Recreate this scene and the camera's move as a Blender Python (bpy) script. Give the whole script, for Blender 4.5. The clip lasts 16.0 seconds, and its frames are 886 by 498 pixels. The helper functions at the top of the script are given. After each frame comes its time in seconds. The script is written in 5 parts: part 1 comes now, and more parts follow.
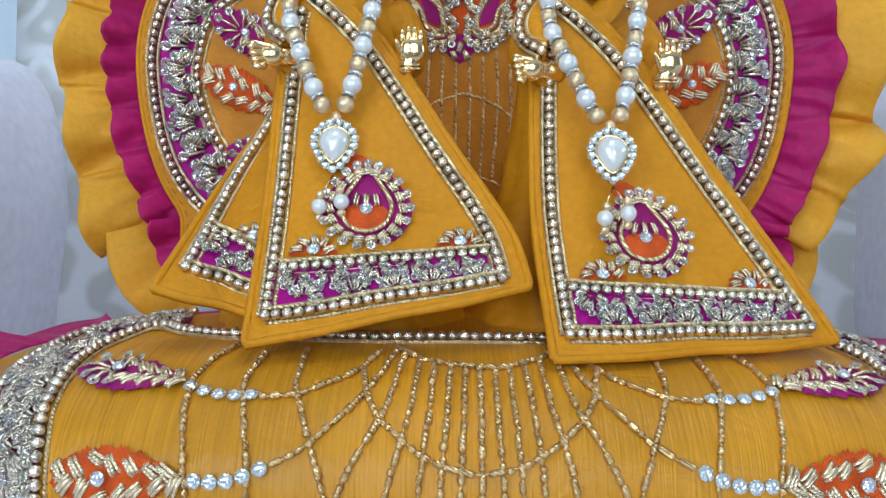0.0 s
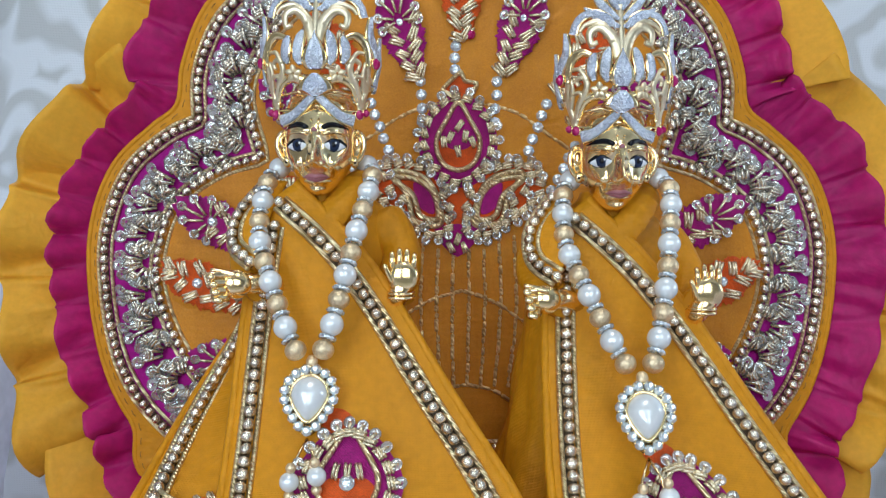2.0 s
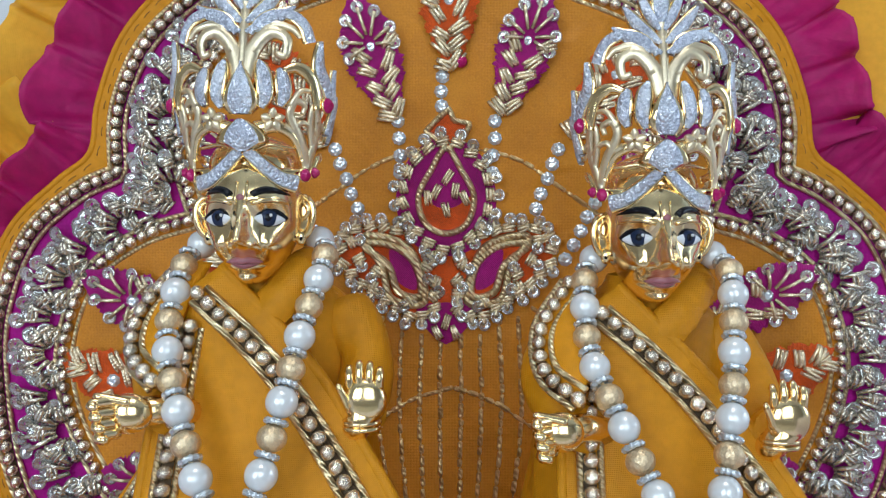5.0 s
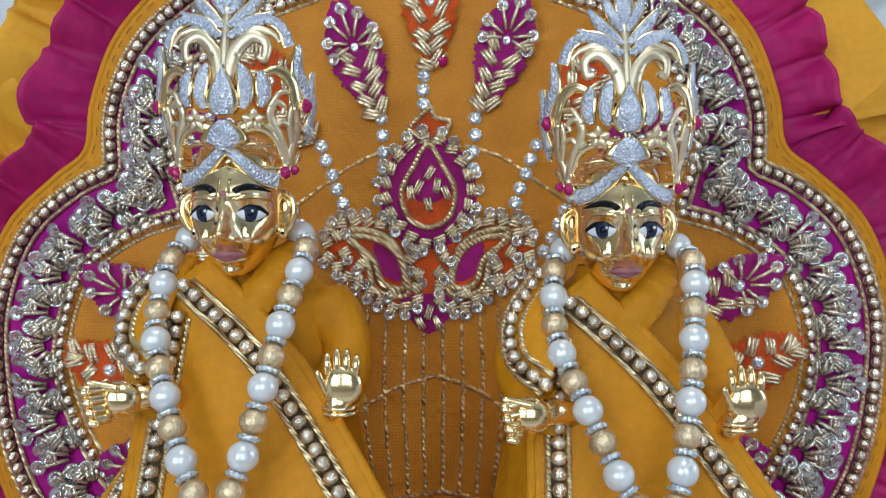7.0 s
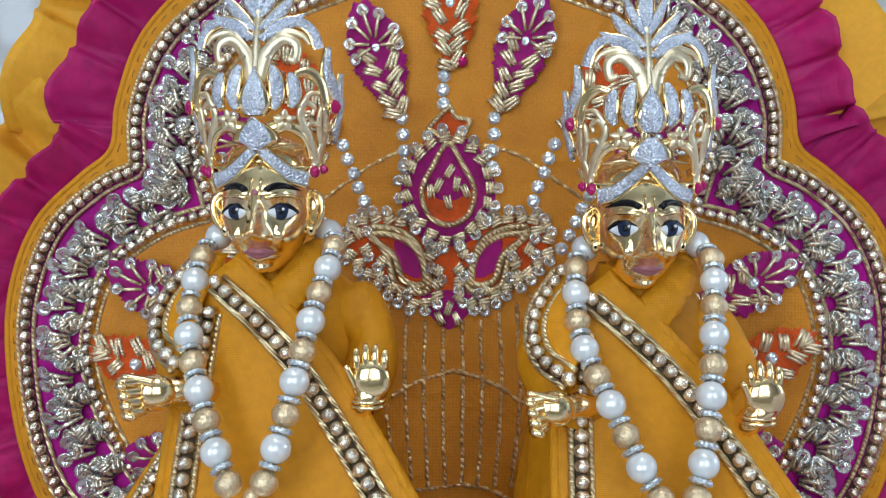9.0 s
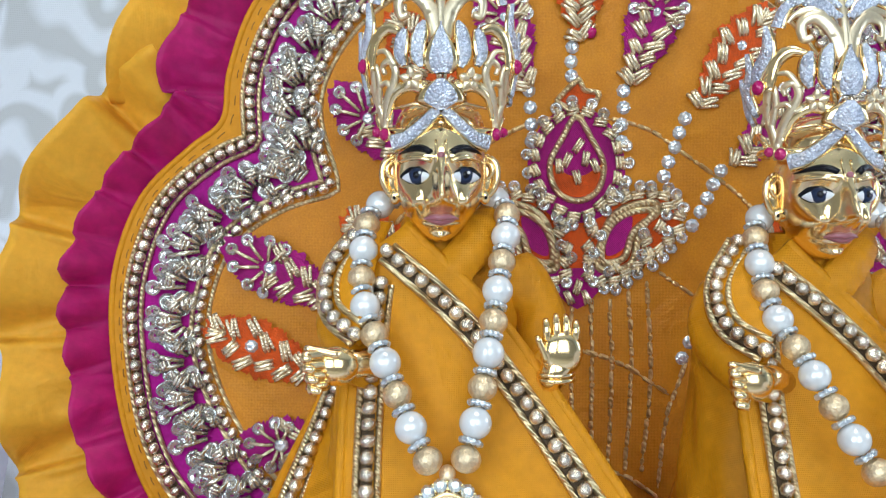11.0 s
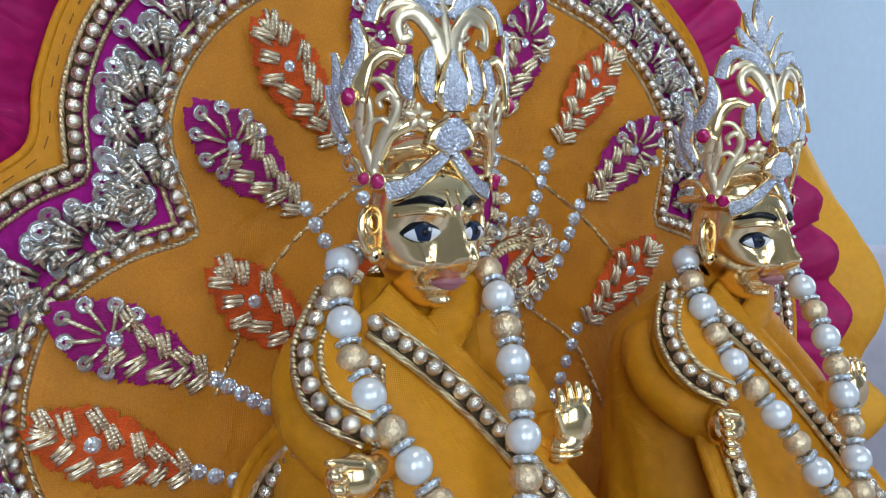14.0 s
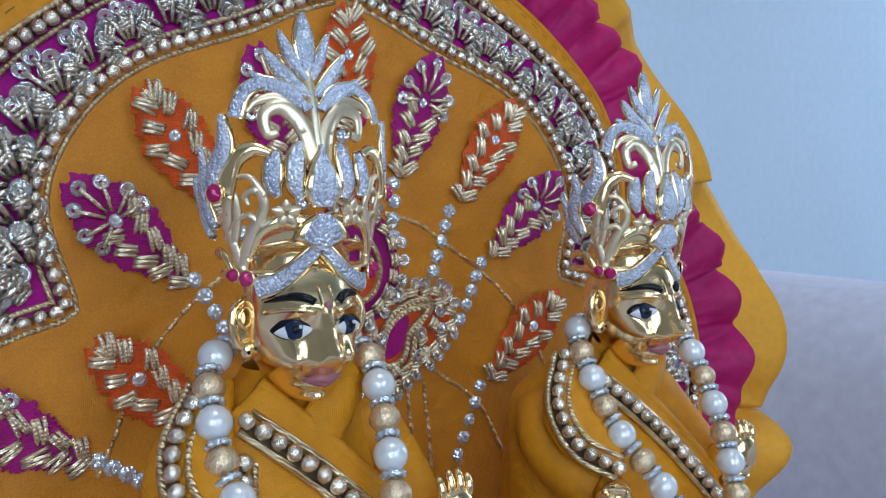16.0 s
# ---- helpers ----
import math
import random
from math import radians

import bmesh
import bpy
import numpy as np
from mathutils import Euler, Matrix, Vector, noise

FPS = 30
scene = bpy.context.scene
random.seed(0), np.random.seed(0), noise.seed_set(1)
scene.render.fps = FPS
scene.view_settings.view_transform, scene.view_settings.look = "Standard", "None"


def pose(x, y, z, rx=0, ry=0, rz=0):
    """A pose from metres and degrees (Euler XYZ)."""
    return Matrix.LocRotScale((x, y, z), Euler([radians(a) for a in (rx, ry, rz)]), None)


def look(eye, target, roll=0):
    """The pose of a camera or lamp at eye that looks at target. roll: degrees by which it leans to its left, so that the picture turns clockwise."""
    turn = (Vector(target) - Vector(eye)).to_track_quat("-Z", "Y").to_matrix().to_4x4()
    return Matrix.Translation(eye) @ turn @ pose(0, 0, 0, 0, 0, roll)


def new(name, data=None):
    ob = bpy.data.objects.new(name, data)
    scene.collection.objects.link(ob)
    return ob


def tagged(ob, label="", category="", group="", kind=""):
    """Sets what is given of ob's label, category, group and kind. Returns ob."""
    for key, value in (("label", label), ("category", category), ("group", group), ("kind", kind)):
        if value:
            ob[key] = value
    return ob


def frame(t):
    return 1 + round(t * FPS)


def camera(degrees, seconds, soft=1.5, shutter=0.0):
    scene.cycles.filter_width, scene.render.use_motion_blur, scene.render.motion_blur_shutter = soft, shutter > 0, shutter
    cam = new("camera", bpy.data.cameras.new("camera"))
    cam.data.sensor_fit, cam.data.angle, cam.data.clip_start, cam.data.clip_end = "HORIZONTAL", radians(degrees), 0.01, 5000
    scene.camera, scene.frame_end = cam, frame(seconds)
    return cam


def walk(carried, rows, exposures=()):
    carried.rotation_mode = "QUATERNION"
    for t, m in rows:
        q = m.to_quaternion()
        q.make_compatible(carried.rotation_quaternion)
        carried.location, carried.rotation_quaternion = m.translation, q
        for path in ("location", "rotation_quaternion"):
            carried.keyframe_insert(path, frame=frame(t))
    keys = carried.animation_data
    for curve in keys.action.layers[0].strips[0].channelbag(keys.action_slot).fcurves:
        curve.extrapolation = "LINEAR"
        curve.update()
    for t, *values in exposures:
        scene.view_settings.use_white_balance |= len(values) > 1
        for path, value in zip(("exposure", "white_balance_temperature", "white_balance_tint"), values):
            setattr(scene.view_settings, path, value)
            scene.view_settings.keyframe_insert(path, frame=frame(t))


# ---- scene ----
cam = camera(55.16, 16.0, soft=1.25)
PATH = [
    (0, (0.00748, -0.01123, 0.10370), (-0.00834, 0.97819, -0.04057), 0.234),
    (0.5, (0.00603, 0.00791, 0.12706), (-0.01018, 1.00223, 0.02192), 0.163),
    (1, (0.00461, 0.02400, 0.14339), (-0.00578, 1.02055, 0.06113), 0.176),
    (1.5, (0.00382, 0.04106, 0.15660), (-0.00461, 1.03833, 0.08332), 0.229),
    (2, (0.00337, 0.04991, 0.16010), (0.00034, 1.04787, 0.09626), 0.332),
    (2.5, (0.00132, 0.06190, 0.16366), (-0.00001, 1.06030, 0.10712), 0.256),
    (3, (-0.00174, 0.07433, 0.16961), (-0.00259, 1.07307, 0.11945), 0.133),
    (3.5, (-0.01051, 0.09137, 0.17236), (-0.01277, 1.09048, 0.13035), -0.040),
    (4, (-0.00970, 0.11077, 0.17455), (-0.01289, 1.10997, 0.13478), 0.009),
    (4.5, (-0.00238, 0.12820, 0.17422), (-0.00598, 1.12744, 0.13548), 0.113),
    (4.7, (0.00464, 0.12949, 0.17615), (-0.00016, 1.12869, 0.13652), 0.094),
    (6.8, (0.01799, 0.12054, 0.17932), (0.00059, 1.11924, 0.13137), -0.313),
    (7, (0.01828, 0.11906, 0.17749), (0.00212, 1.11775, 0.12890), -0.321),
    (7.5, (0.01635, 0.11603, 0.17705), (0.00047, 1.11457, 0.12534), -0.294),
    (8, (0.01586, 0.11413, 0.17890), (-0.00175, 1.11254, 0.12546), -0.234),
    (8.2, (0.01671, 0.11354, 0.17971), (-0.00165, 1.11193, 0.12604), -0.239),
    (10.3, (-0.02084, 0.11557, 0.17252), (-0.02843, 1.11414, 0.11957), -0.048),
    (10.5, (-0.02873, 0.11654, 0.17152), (-0.03045, 1.11516, 0.11911), 0.020),
    (11, (-0.04483, 0.12365, 0.16843), (-0.01957, 1.12214, 0.11966), -0.073),
    (11.5, (-0.06638, 0.13185, 0.16593), (0.00733, 1.12829, 0.12500), -0.172),
    (12, (-0.09040, 0.14126, 0.16746), (0.06746, 1.12790, 0.12730), -0.422),
    (12.5, (-0.10869, 0.15119, 0.17133), (0.13735, 1.11927, 0.12336), -0.444),
    (13, (-0.12177, 0.15989, 0.17788), (0.21552, 1.09986, 0.12600), -0.567),
    (13.5, (-0.12131, 0.17347, 0.18075), (0.29608, 1.08048, 0.12501), -0.503),
    (14, (-0.12724, 0.17978, 0.18233), (0.35894, 1.05196, 0.12814), -0.581),
    (14.5, (-0.12877, 0.17918, 0.18471), (0.40582, 1.02276, 0.13384), -0.662),
    (15, (-0.13023, 0.18185, 0.18024), (0.43051, 1.00844, 0.13203), -0.826),
    (15.5, (-0.12768, 0.17933, 0.19102), (0.43802, 1.00279, 0.14747), -0.857),
    (16, (-0.11294, 0.17472, 0.20034), (0.42991, 1.01314, 0.15177), -1.045),
]
walk(cam, [(t, look(eye, target, roll)) for t, eye, target, roll in PATH], exposures=[(0.0, -0.30, 5850, 8), (1.0, -0.38, 5900, 9), (3.0, -0.44, 6050, 10), (8.0, -0.54, 6050, 10), (10.0, -0.25, 6100, 10), (11.2, -0.14, 6150, 10), (12.5, -0.42, 6200, 10), (14.0, -0.62, 5800, 12), (16.0, -0.74, 5500, 13)])

# ---- world and light ----
world = bpy.data.worlds.new("daylight")
scene.world = world
world.use_nodes = True
wn = world.node_tree.nodes
sky = wn.new("ShaderNodeTexSky")
sky.sky_type, sky.sun_disc = "NISHITA", False
sky.sun_elevation, sky.sun_rotation = radians(40), radians(200)
world.node_tree.links.new(sky.outputs[0], wn["Background"].inputs[0])
wn["Background"].inputs[1].default_value = 0.1


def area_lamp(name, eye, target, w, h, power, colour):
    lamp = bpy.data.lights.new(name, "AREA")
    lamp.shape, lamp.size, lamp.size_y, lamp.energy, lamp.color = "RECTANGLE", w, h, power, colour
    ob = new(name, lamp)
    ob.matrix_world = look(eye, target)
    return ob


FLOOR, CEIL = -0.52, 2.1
# two lamps stand for daylight through unseen windows behind the viewpoint
area_lamp("unseen_window_light", (-1.05, -1.71, 0.75), (0.0, 0.3, 0.2), 1.1, 1.3, 36, (0.78, 0.92, 1.0))
area_lamp("unseen_window_light", (0.35, -1.71, 0.75), (0.05, 0.4, 0.15), 1.1, 1.3, 23.5, (0.80, 0.93, 1.0))
# added side lamp, only to brighten the north wall
area_lamp("unseen_window_light", (3.40, 0.35, 0.85), (1.6, 1.3, 0.5), 1.0, 1.2, 31, (0.78, 0.90, 1.0))
# soft fill from above, from a ceiling lamp that stays out of view
area_lamp("ceiling_fill_light", (0.1, -0.1, CEIL - 0.06), (0.1, 0.1, 0), 0.6, 0.6, 7, (1.0, 0.95, 0.88))


# ---- materials ----
def material(name, colour, rough=0.6, metal=0.0, scale=300.0, vary=0.12, bump=0.0, bump_scale=None, second=None, spec=0.5, kind="noise", sheen=0.0, random_tint=0.0, wrinkle=0.0):
    m = bpy.data.materials.new(name)
    m.use_nodes = True
    nt, nodes = m.node_tree, m.node_tree.nodes
    b = nodes["Principled BSDF"]
    b.inputs["Roughness"].default_value, b.inputs["Metallic"].default_value = rough, metal
    b.inputs["Specular IOR Level"].default_value = spec
    if sheen:
        b.inputs["Sheen Weight"].default_value = sheen
        b.inputs["Sheen Roughness"].default_value = 0.4
        b.inputs["Sheen Tint"].default_value = (*colour, 1)
    co = nodes.new("ShaderNodeTexCoord")
    fine, broad = nodes.new("ShaderNodeTexNoise"), nodes.new("ShaderNodeTexNoise")
    fine.inputs["Scale"].default_value, broad.inputs["Scale"].default_value = scale * 4, scale / 6
    fine.inputs["Detail"].default_value = 4
    for n in (fine, broad):
        nt.links.new(co.outputs["Object"], n.inputs["Vector"])
    add = nodes.new("ShaderNodeMath")
    nt.links.new(fine.outputs[0], add.inputs[0]), nt.links.new(broad.outputs[0], add.inputs[1])
    half = nodes.new("ShaderNodeMath")
    half.operation = "MULTIPLY"
    half.inputs[1].default_value = 0.5
    nt.links.new(add.outputs[0], half.inputs[0])
    ramp = nodes.new("ShaderNodeValToRGB")
    lo = [c * (1 - vary) for c in colour]
    hi = [min(1, c * (1 + vary)) for c in (second or colour)]
    ramp.color_ramp.elements[0].position, ramp.color_ramp.elements[1].position = 0.35, 0.65
    ramp.color_ramp.elements[0].color, ramp.color_ramp.elements[1].color = (*lo, 1), (*hi, 1)
    nt.links.new(half.outputs[0], ramp.inputs[0])
    out = ramp.outputs[0]
    if random_tint:
        info, hsv, mm = nodes.new("ShaderNodeObjectInfo"), nodes.new("ShaderNodeHueSaturation"), nodes.new("ShaderNodeMapRange")
        mm.inputs["To Min"].default_value, mm.inputs["To Max"].default_value = 1 - random_tint, 1 + random_tint
        nt.links.new(info.outputs["Random"], mm.inputs["Value"])
        nt.links.new(mm.outputs[0], hsv.inputs["Value"]), nt.links.new(out, hsv.inputs["Color"])
        out = hsv.outputs[0]
    nt.links.new(out, b.inputs["Base Color"])
    if bump:
        bp = nodes.new("ShaderNodeBump")
        bp.inputs["Strength"].default_value, bp.inputs["Distance"].default_value = bump, 0.0004
        if kind == "weave":
            wa, wb, mx = nodes.new("ShaderNodeTexWave"), nodes.new("ShaderNodeTexWave"), nodes.new("ShaderNodeMath")
            wa.bands_direction, wb.bands_direction = "X", "Z"
            for w in (wa, wb):
                w.inputs["Scale"].default_value, w.inputs["Distortion"].default_value = bump_scale or 900, 0.6
                w.inputs["Detail Scale"].default_value = 2.0
                nt.links.new(co.outputs["Object"], w.inputs["Vector"])
            nt.links.new(wa.outputs["Fac"], mx.inputs[0]), nt.links.new(wb.outputs["Fac"], mx.inputs[1])
            src = mx.outputs[0]
        elif kind == "thread":
            wa = nodes.new("ShaderNodeTexWave")
            wa.bands_direction = "DIAGONAL"
            wa.inputs["Scale"].default_value, wa.inputs["Distortion"].default_value = bump_scale or 700, 3.0
            nt.links.new(co.outputs["Object"], wa.inputs["Vector"])
            src = wa.outputs["Fac"]
        elif kind == "slub":
            mp, nz = nodes.new("ShaderNodeMapping"), nodes.new("ShaderNodeTexNoise")
            mp.inputs["Scale"].default_value = (1100, 22, 22)
            nz.inputs["Scale"].default_value, nz.inputs["Detail"].default_value = 1.0, 3.0
            nt.links.new(co.outputs["Object"], mp.inputs[0])
            nt.links.new(mp.outputs[0], nz.inputs["Vector"])
            src = nz.outputs[0]
            nt.links.new(src, add.inputs[0])
        elif kind == "facet":
            vo = nodes.new("ShaderNodeTexVoronoi")
            vo.inputs["Scale"].default_value = bump_scale or 1100
            nt.links.new(co.outputs["Object"], vo.inputs["Vector"])
            src = vo.outputs["Distance"]
            bp.invert = True
        else:
            nz = nodes.new("ShaderNodeTexNoise")
            nz.inputs["Scale"].default_value = bump_scale or scale * 5
            nt.links.new(co.outputs["Object"], nz.inputs["Vector"])
            src = nz.outputs[0]
        nt.links.new(src, bp.inputs["Height"])
        nt.links.new(bp.outputs[0], b.inputs["Normal"])
        if wrinkle:
            fold, soft = nodes.new("ShaderNodeTexNoise"), nodes.new("ShaderNodeBump")
            fold.inputs["Scale"].default_value, fold.inputs["Detail"].default_value, fold.inputs["Distortion"].default_value = 38.0, 3.0, 1.2
            soft.inputs["Strength"].default_value, soft.inputs["Distance"].default_value = wrinkle, 0.006
            nt.links.new(co.outputs["Object"], fold.inputs["Vector"])
            nt.links.new(fold.outputs[0], soft.inputs["Height"])
            nt.links.new(soft.outputs[0], bp.inputs["Normal"])
    return m


YELLOW = material("marigold_satin", (0.64, 0.258, 0.004), 0.5, scale=90, vary=0.10, bump=0.22, kind="weave", bump_scale=720, wrinkle=0.42, spec=0.25)
# lighter second tone puts the silk's uneven sheen into its colour
SILK = material("marigold_silk_field", (0.57, 0.200, 0.005), 0.45, scale=420, vary=0.09, second=(0.62, 0.235, 0.008), bump=0.25, kind="weave", bump_scale=620, wrinkle=0.4, spec=0.3)
CUSHION_SILK = material("marigold_slub_silk", (0.60, 0.262, 0.008), 0.42, scale=120, vary=0.2, bump=0.8, kind="slub", wrinkle=0.3, spec=0.35)
RUFFLE_Y = material("orange_organza", (0.86, 0.43, 0.035), 0.5, scale=90, vary=0.08, bump=0.12, kind="weave", bump_scale=700, wrinkle=0.4, spec=0.2)
MAGENTA = material("magenta_organza", (0.56, 0.012, 0.175), 0.45, scale=60, vary=0.2, bump=0.15, kind="weave", bump_scale=700, wrinkle=0.4, spec=0.3)
MAGENTA_FLAT = material("magenta_satin", (0.36, 0.004, 0.20), 0.55, scale=200, vary=0.2, bump=0.2, kind="weave", bump_scale=700, spec=0.15)
PURPLE = material("purple_embroidery_thread", (0.34, 0.006, 0.16), 0.6, scale=700, vary=0.4, bump=0.5, kind="thread", bump_scale=900, spec=0.3)
ORANGE = material("orange_embroidery_thread", (0.64, 0.085, 0.006), 0.6, scale=700, vary=0.4, bump=0.5, kind="thread", bump_scale=900, spec=0.3)
GOLD_THREAD = material("gold_zari_cord", (0.78, 0.50, 0.24), 0.28, 0.85, scale=1500, vary=0.3, bump=1.0, kind="thread", bump_scale=300, second=(0.92, 0.66, 0.40))
BUGLE_LINE = material("gold_bugle_bead_line", (0.68, 0.39, 0.14), 0.28, 0.7, scale=1300, vary=0.35, bump=0.8, kind="thread", bump_scale=240, second=(0.82, 0.54, 0.27))
BUGLE = material("cream_gold_bugle_bead", (0.84, 0.68, 0.46), 0.26, 0.7, scale=900, vary=0.25, bump=0.4, kind="thread", bump_scale=400, random_tint=0.1)
FAN_BUGLE = material("silver_bugle_bead", (0.62, 0.55, 0.45), 0.22, 0.75, scale=900, vary=0.25, bump=0.4, kind="thread", bump_scale=400, random_tint=0.15)
BEAD = material("antique_silver_gold_bead", (0.77, 0.68, 0.56), 0.2, 0.95, scale=600, vary=0.3, bump=0.45, random_tint=0.22)
SEQUIN = material("clear_silver_sequin", (0.68, 0.66, 0.62), 0.14, 0.55, scale=500, vary=0.15, bump=0.1, random_tint=0.2)
SEQUIN.node_tree.nodes["Principled BSDF"].inputs["Alpha"].default_value = 0.58


def sheer(mat, alpha, glow):
    """Thin cloth: light shines through it, and the threads stand apart."""
    nt, nodes = mat.node_tree, mat.node_tree.nodes
    b = nodes["Principled BSDF"]
    b.inputs["Alpha"].default_value = alpha
    thin, mix = nodes.new("ShaderNodeBsdfTranslucent"), nodes.new("ShaderNodeMixShader")
    nt.links.new(b.inputs["Base Color"].links[0].from_socket, thin.inputs["Color"])
    mix.inputs[0].default_value = glow
    nt.links.new(b.outputs[0], mix.inputs[1]), nt.links.new(thin.outputs[0], mix.inputs[2])
    nt.links.new(mix.outputs[0], nodes["Material Output"].inputs["Surface"])


sheer(RUFFLE_Y, 0.96, 0.15)
sheer(MAGENTA, 0.84, 0.2)
PEARL = material("white_pearl", (0.80, 0.80, 0.79), 0.24, 0.2, scale=200, vary=0.04, spec=0.7)
PEARL.node_tree.nodes["Principled BSDF"].inputs["Coat Weight"].default_value = 0.35
PEARL.node_tree.nodes["Principled BSDF"].inputs["Coat Roughness"].default_value = 0.12
GOLD_BEAD = material("etched_gold_bead", (0.84, 0.64, 0.40), 0.42, 0.8, scale=420, vary=0.22, bump=0.8, bump_scale=1100)
GOLD = material("polished_gold", (1.0, 0.76, 0.42), 0.18, 1.0, scale=60, vary=0.05, bump=0.02)
GOLD_SATIN = material("satin_gold", (0.90, 0.76, 0.52), 0.36, 0.9, scale=300, vary=0.08, bump=0.08)
CRYSTAL = material("clear_rhinestone", (0.70, 0.75, 0.82), 0.07, 0.65, scale=900, vary=0.3, bump=1.0, kind="facet", bump_scale=700)
PAVE = material("pave_crystal", (0.66, 0.70, 0.86), 0.1, 0.45, scale=900, vary=0.3, bump=1.0, kind="facet", bump_scale=1350)
PAVE.node_tree.nodes["Bump"].inputs["Distance"].default_value = 0.0006
RUBY = material("ruby_stone", (0.42, 0.01, 0.12), 0.08, 0.1, scale=400, vary=0.3, bump=0.6, kind="facet", bump_scale=500)
BLACK = material("black_enamel", (0.008, 0.008, 0.011), 0.2, scale=300, vary=0.1, spec=0.25)
WHITE_ENAMEL = material("white_enamel", (0.75, 0.76, 0.8), 0.2, scale=300, vary=0.04)
BLUE_ENAMEL = material("dark_blue_enamel", (0.018, 0.028, 0.065), 0.2, scale=300, vary=0.2, spec=0.25)
LIP = material("rose_enamel", (0.36, 0.13, 0.15), 0.3, scale=300, vary=0.1)
DARK_CORD = material("dark_brown_backing", (0.10, 0.055, 0.02), 0.7, scale=300, vary=0.2)
SEAM = material("brown_sewing_thread", (0.30, 0.13, 0.015), 0.7, scale=300, vary=0.2)
VELVET = material("lavender_grey_velvet", (0.72, 0.70, 0.79), 0.8, scale=30, vary=0.1, bump=0.2, bump_scale=900, sheen=0.5, spec=0.2)
WALL = material("pale_blue_wall_paint", (0.72, 0.83, 0.95), 0.85, scale=12, vary=0.04, bump=0.1, bump_scale=160)
WHITE = material("white_paint", (0.78, 0.78, 0.77), 0.8, scale=12, vary=0.03, bump=0.1, bump_scale=160)
# for walls out of view: dark, to cut fill and deepen the gold's reflections
UNSEEN_WALL = material("unseen_wall_dark_grey", (0.40, 0.36, 0.32), 0.85, scale=12, vary=0.06, bump=0.1, bump_scale=160)
TILE = material("beige_floor_tile", (0.5, 0.46, 0.4), 0.35, scale=8, vary=0.1)
WOOD = material("dark_wood", (0.10, 0.055, 0.03), 0.4, scale=20, vary=0.3, bump=0.1)
# glowing cover of the unseen ceiling lamp
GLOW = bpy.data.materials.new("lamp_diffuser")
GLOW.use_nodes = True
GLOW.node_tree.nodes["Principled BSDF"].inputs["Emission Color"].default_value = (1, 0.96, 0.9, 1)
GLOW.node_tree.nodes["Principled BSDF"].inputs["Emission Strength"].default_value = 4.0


def damask(name):
    m = material(name, (0.60, 0.60, 0.60), 0.75, scale=40, vary=0.06, bump=0.3, kind="weave", bump_scale=260, sheen=0.2, spec=0.2)
    nt, nodes = m.node_tree, m.node_tree.nodes
    b = nodes["Principled BSDF"]
    co = nodes.new("ShaderNodeTexCoord")
    warp = nodes.new("ShaderNodeTexNoise")
    warp.inputs["Scale"].default_value = 9.0
    mixv = nodes.new("ShaderNodeMix")
    mixv.data_type = "VECTOR"
    mixv.inputs[0].default_value = 0.12
    nt.links.new(co.outputs["Object"], warp.inputs["Vector"])
    nt.links.new(co.outputs["Object"], mixv.inputs[4]), nt.links.new(warp.outputs["Color"], mixv.inputs[5])
    cells = nodes.new("ShaderNodeTexVoronoi")
    cells.inputs["Scale"].default_value = 15.0
    nt.links.new(mixv.outputs[1], cells.inputs["Vector"])
    times, wave, lift = (nodes.new("ShaderNodeMath") for _ in range(3))
    times.operation, wave.operation, lift.operation = "MULTIPLY", "SINE", "MULTIPLY_ADD"
    times.inputs[1].default_value = 19.0
    lift.inputs[1].default_value, lift.inputs[2].default_value = 0.5, 0.5
    nt.links.new(cells.outputs["Distance"], times.inputs[0])
    nt.links.new(times.outputs[0], wave.inputs[0])
    nt.links.new(wave.outputs[0], lift.inputs[0])
    ramp = nodes.new("ShaderNodeValToRGB")
    ramp.color_ramp.elements[0].position, ramp.color_ramp.elements[1].position = 0.2, 0.85
    ramp.color_ramp.elements[0].color, ramp.color_ramp.elements[1].color = (0.50, 0.50, 0.50, 1), (0.68, 0.69, 0.72, 1)
    nt.links.new(lift.outputs[0], ramp.inputs[0])
    nt.links.new(ramp.outputs[0], b.inputs["Base Color"])
    return m


DAMASK = damask("grey_white_damask")


# ---- building helpers ----
def mesh(name, verts, faces, mat, smooth=True):
    me = bpy.data.meshes.new(name)
    me.from_pydata([tuple(v) for v in verts], [], faces)
    for m in mat if isinstance(mat, (list, tuple)) else [mat]:
        me.materials.append(m)
    if smooth:
        me.polygons.foreach_set("use_smooth", [True] * len(me.polygons))
    me.update()
    return me


def part(name, me, parent=None, label="", m=None):
    ob = new(name, me)
    if parent:
        ob.parent = parent
        if parent.type == "EMPTY":
            ob.matrix_parent_inverse = Matrix.Translation(-parent.location)
    if m is not None:
        ob.matrix_basis = m
    if label:
        ob["label"] = label
    return ob


def thing(name, at=(0, 0, 0), label="", category="", group="", kind=""):
    ob = new(name)
    ob.empty_display_size = 0.01
    ob.location = at
    return tagged(ob, label, category, group, kind)


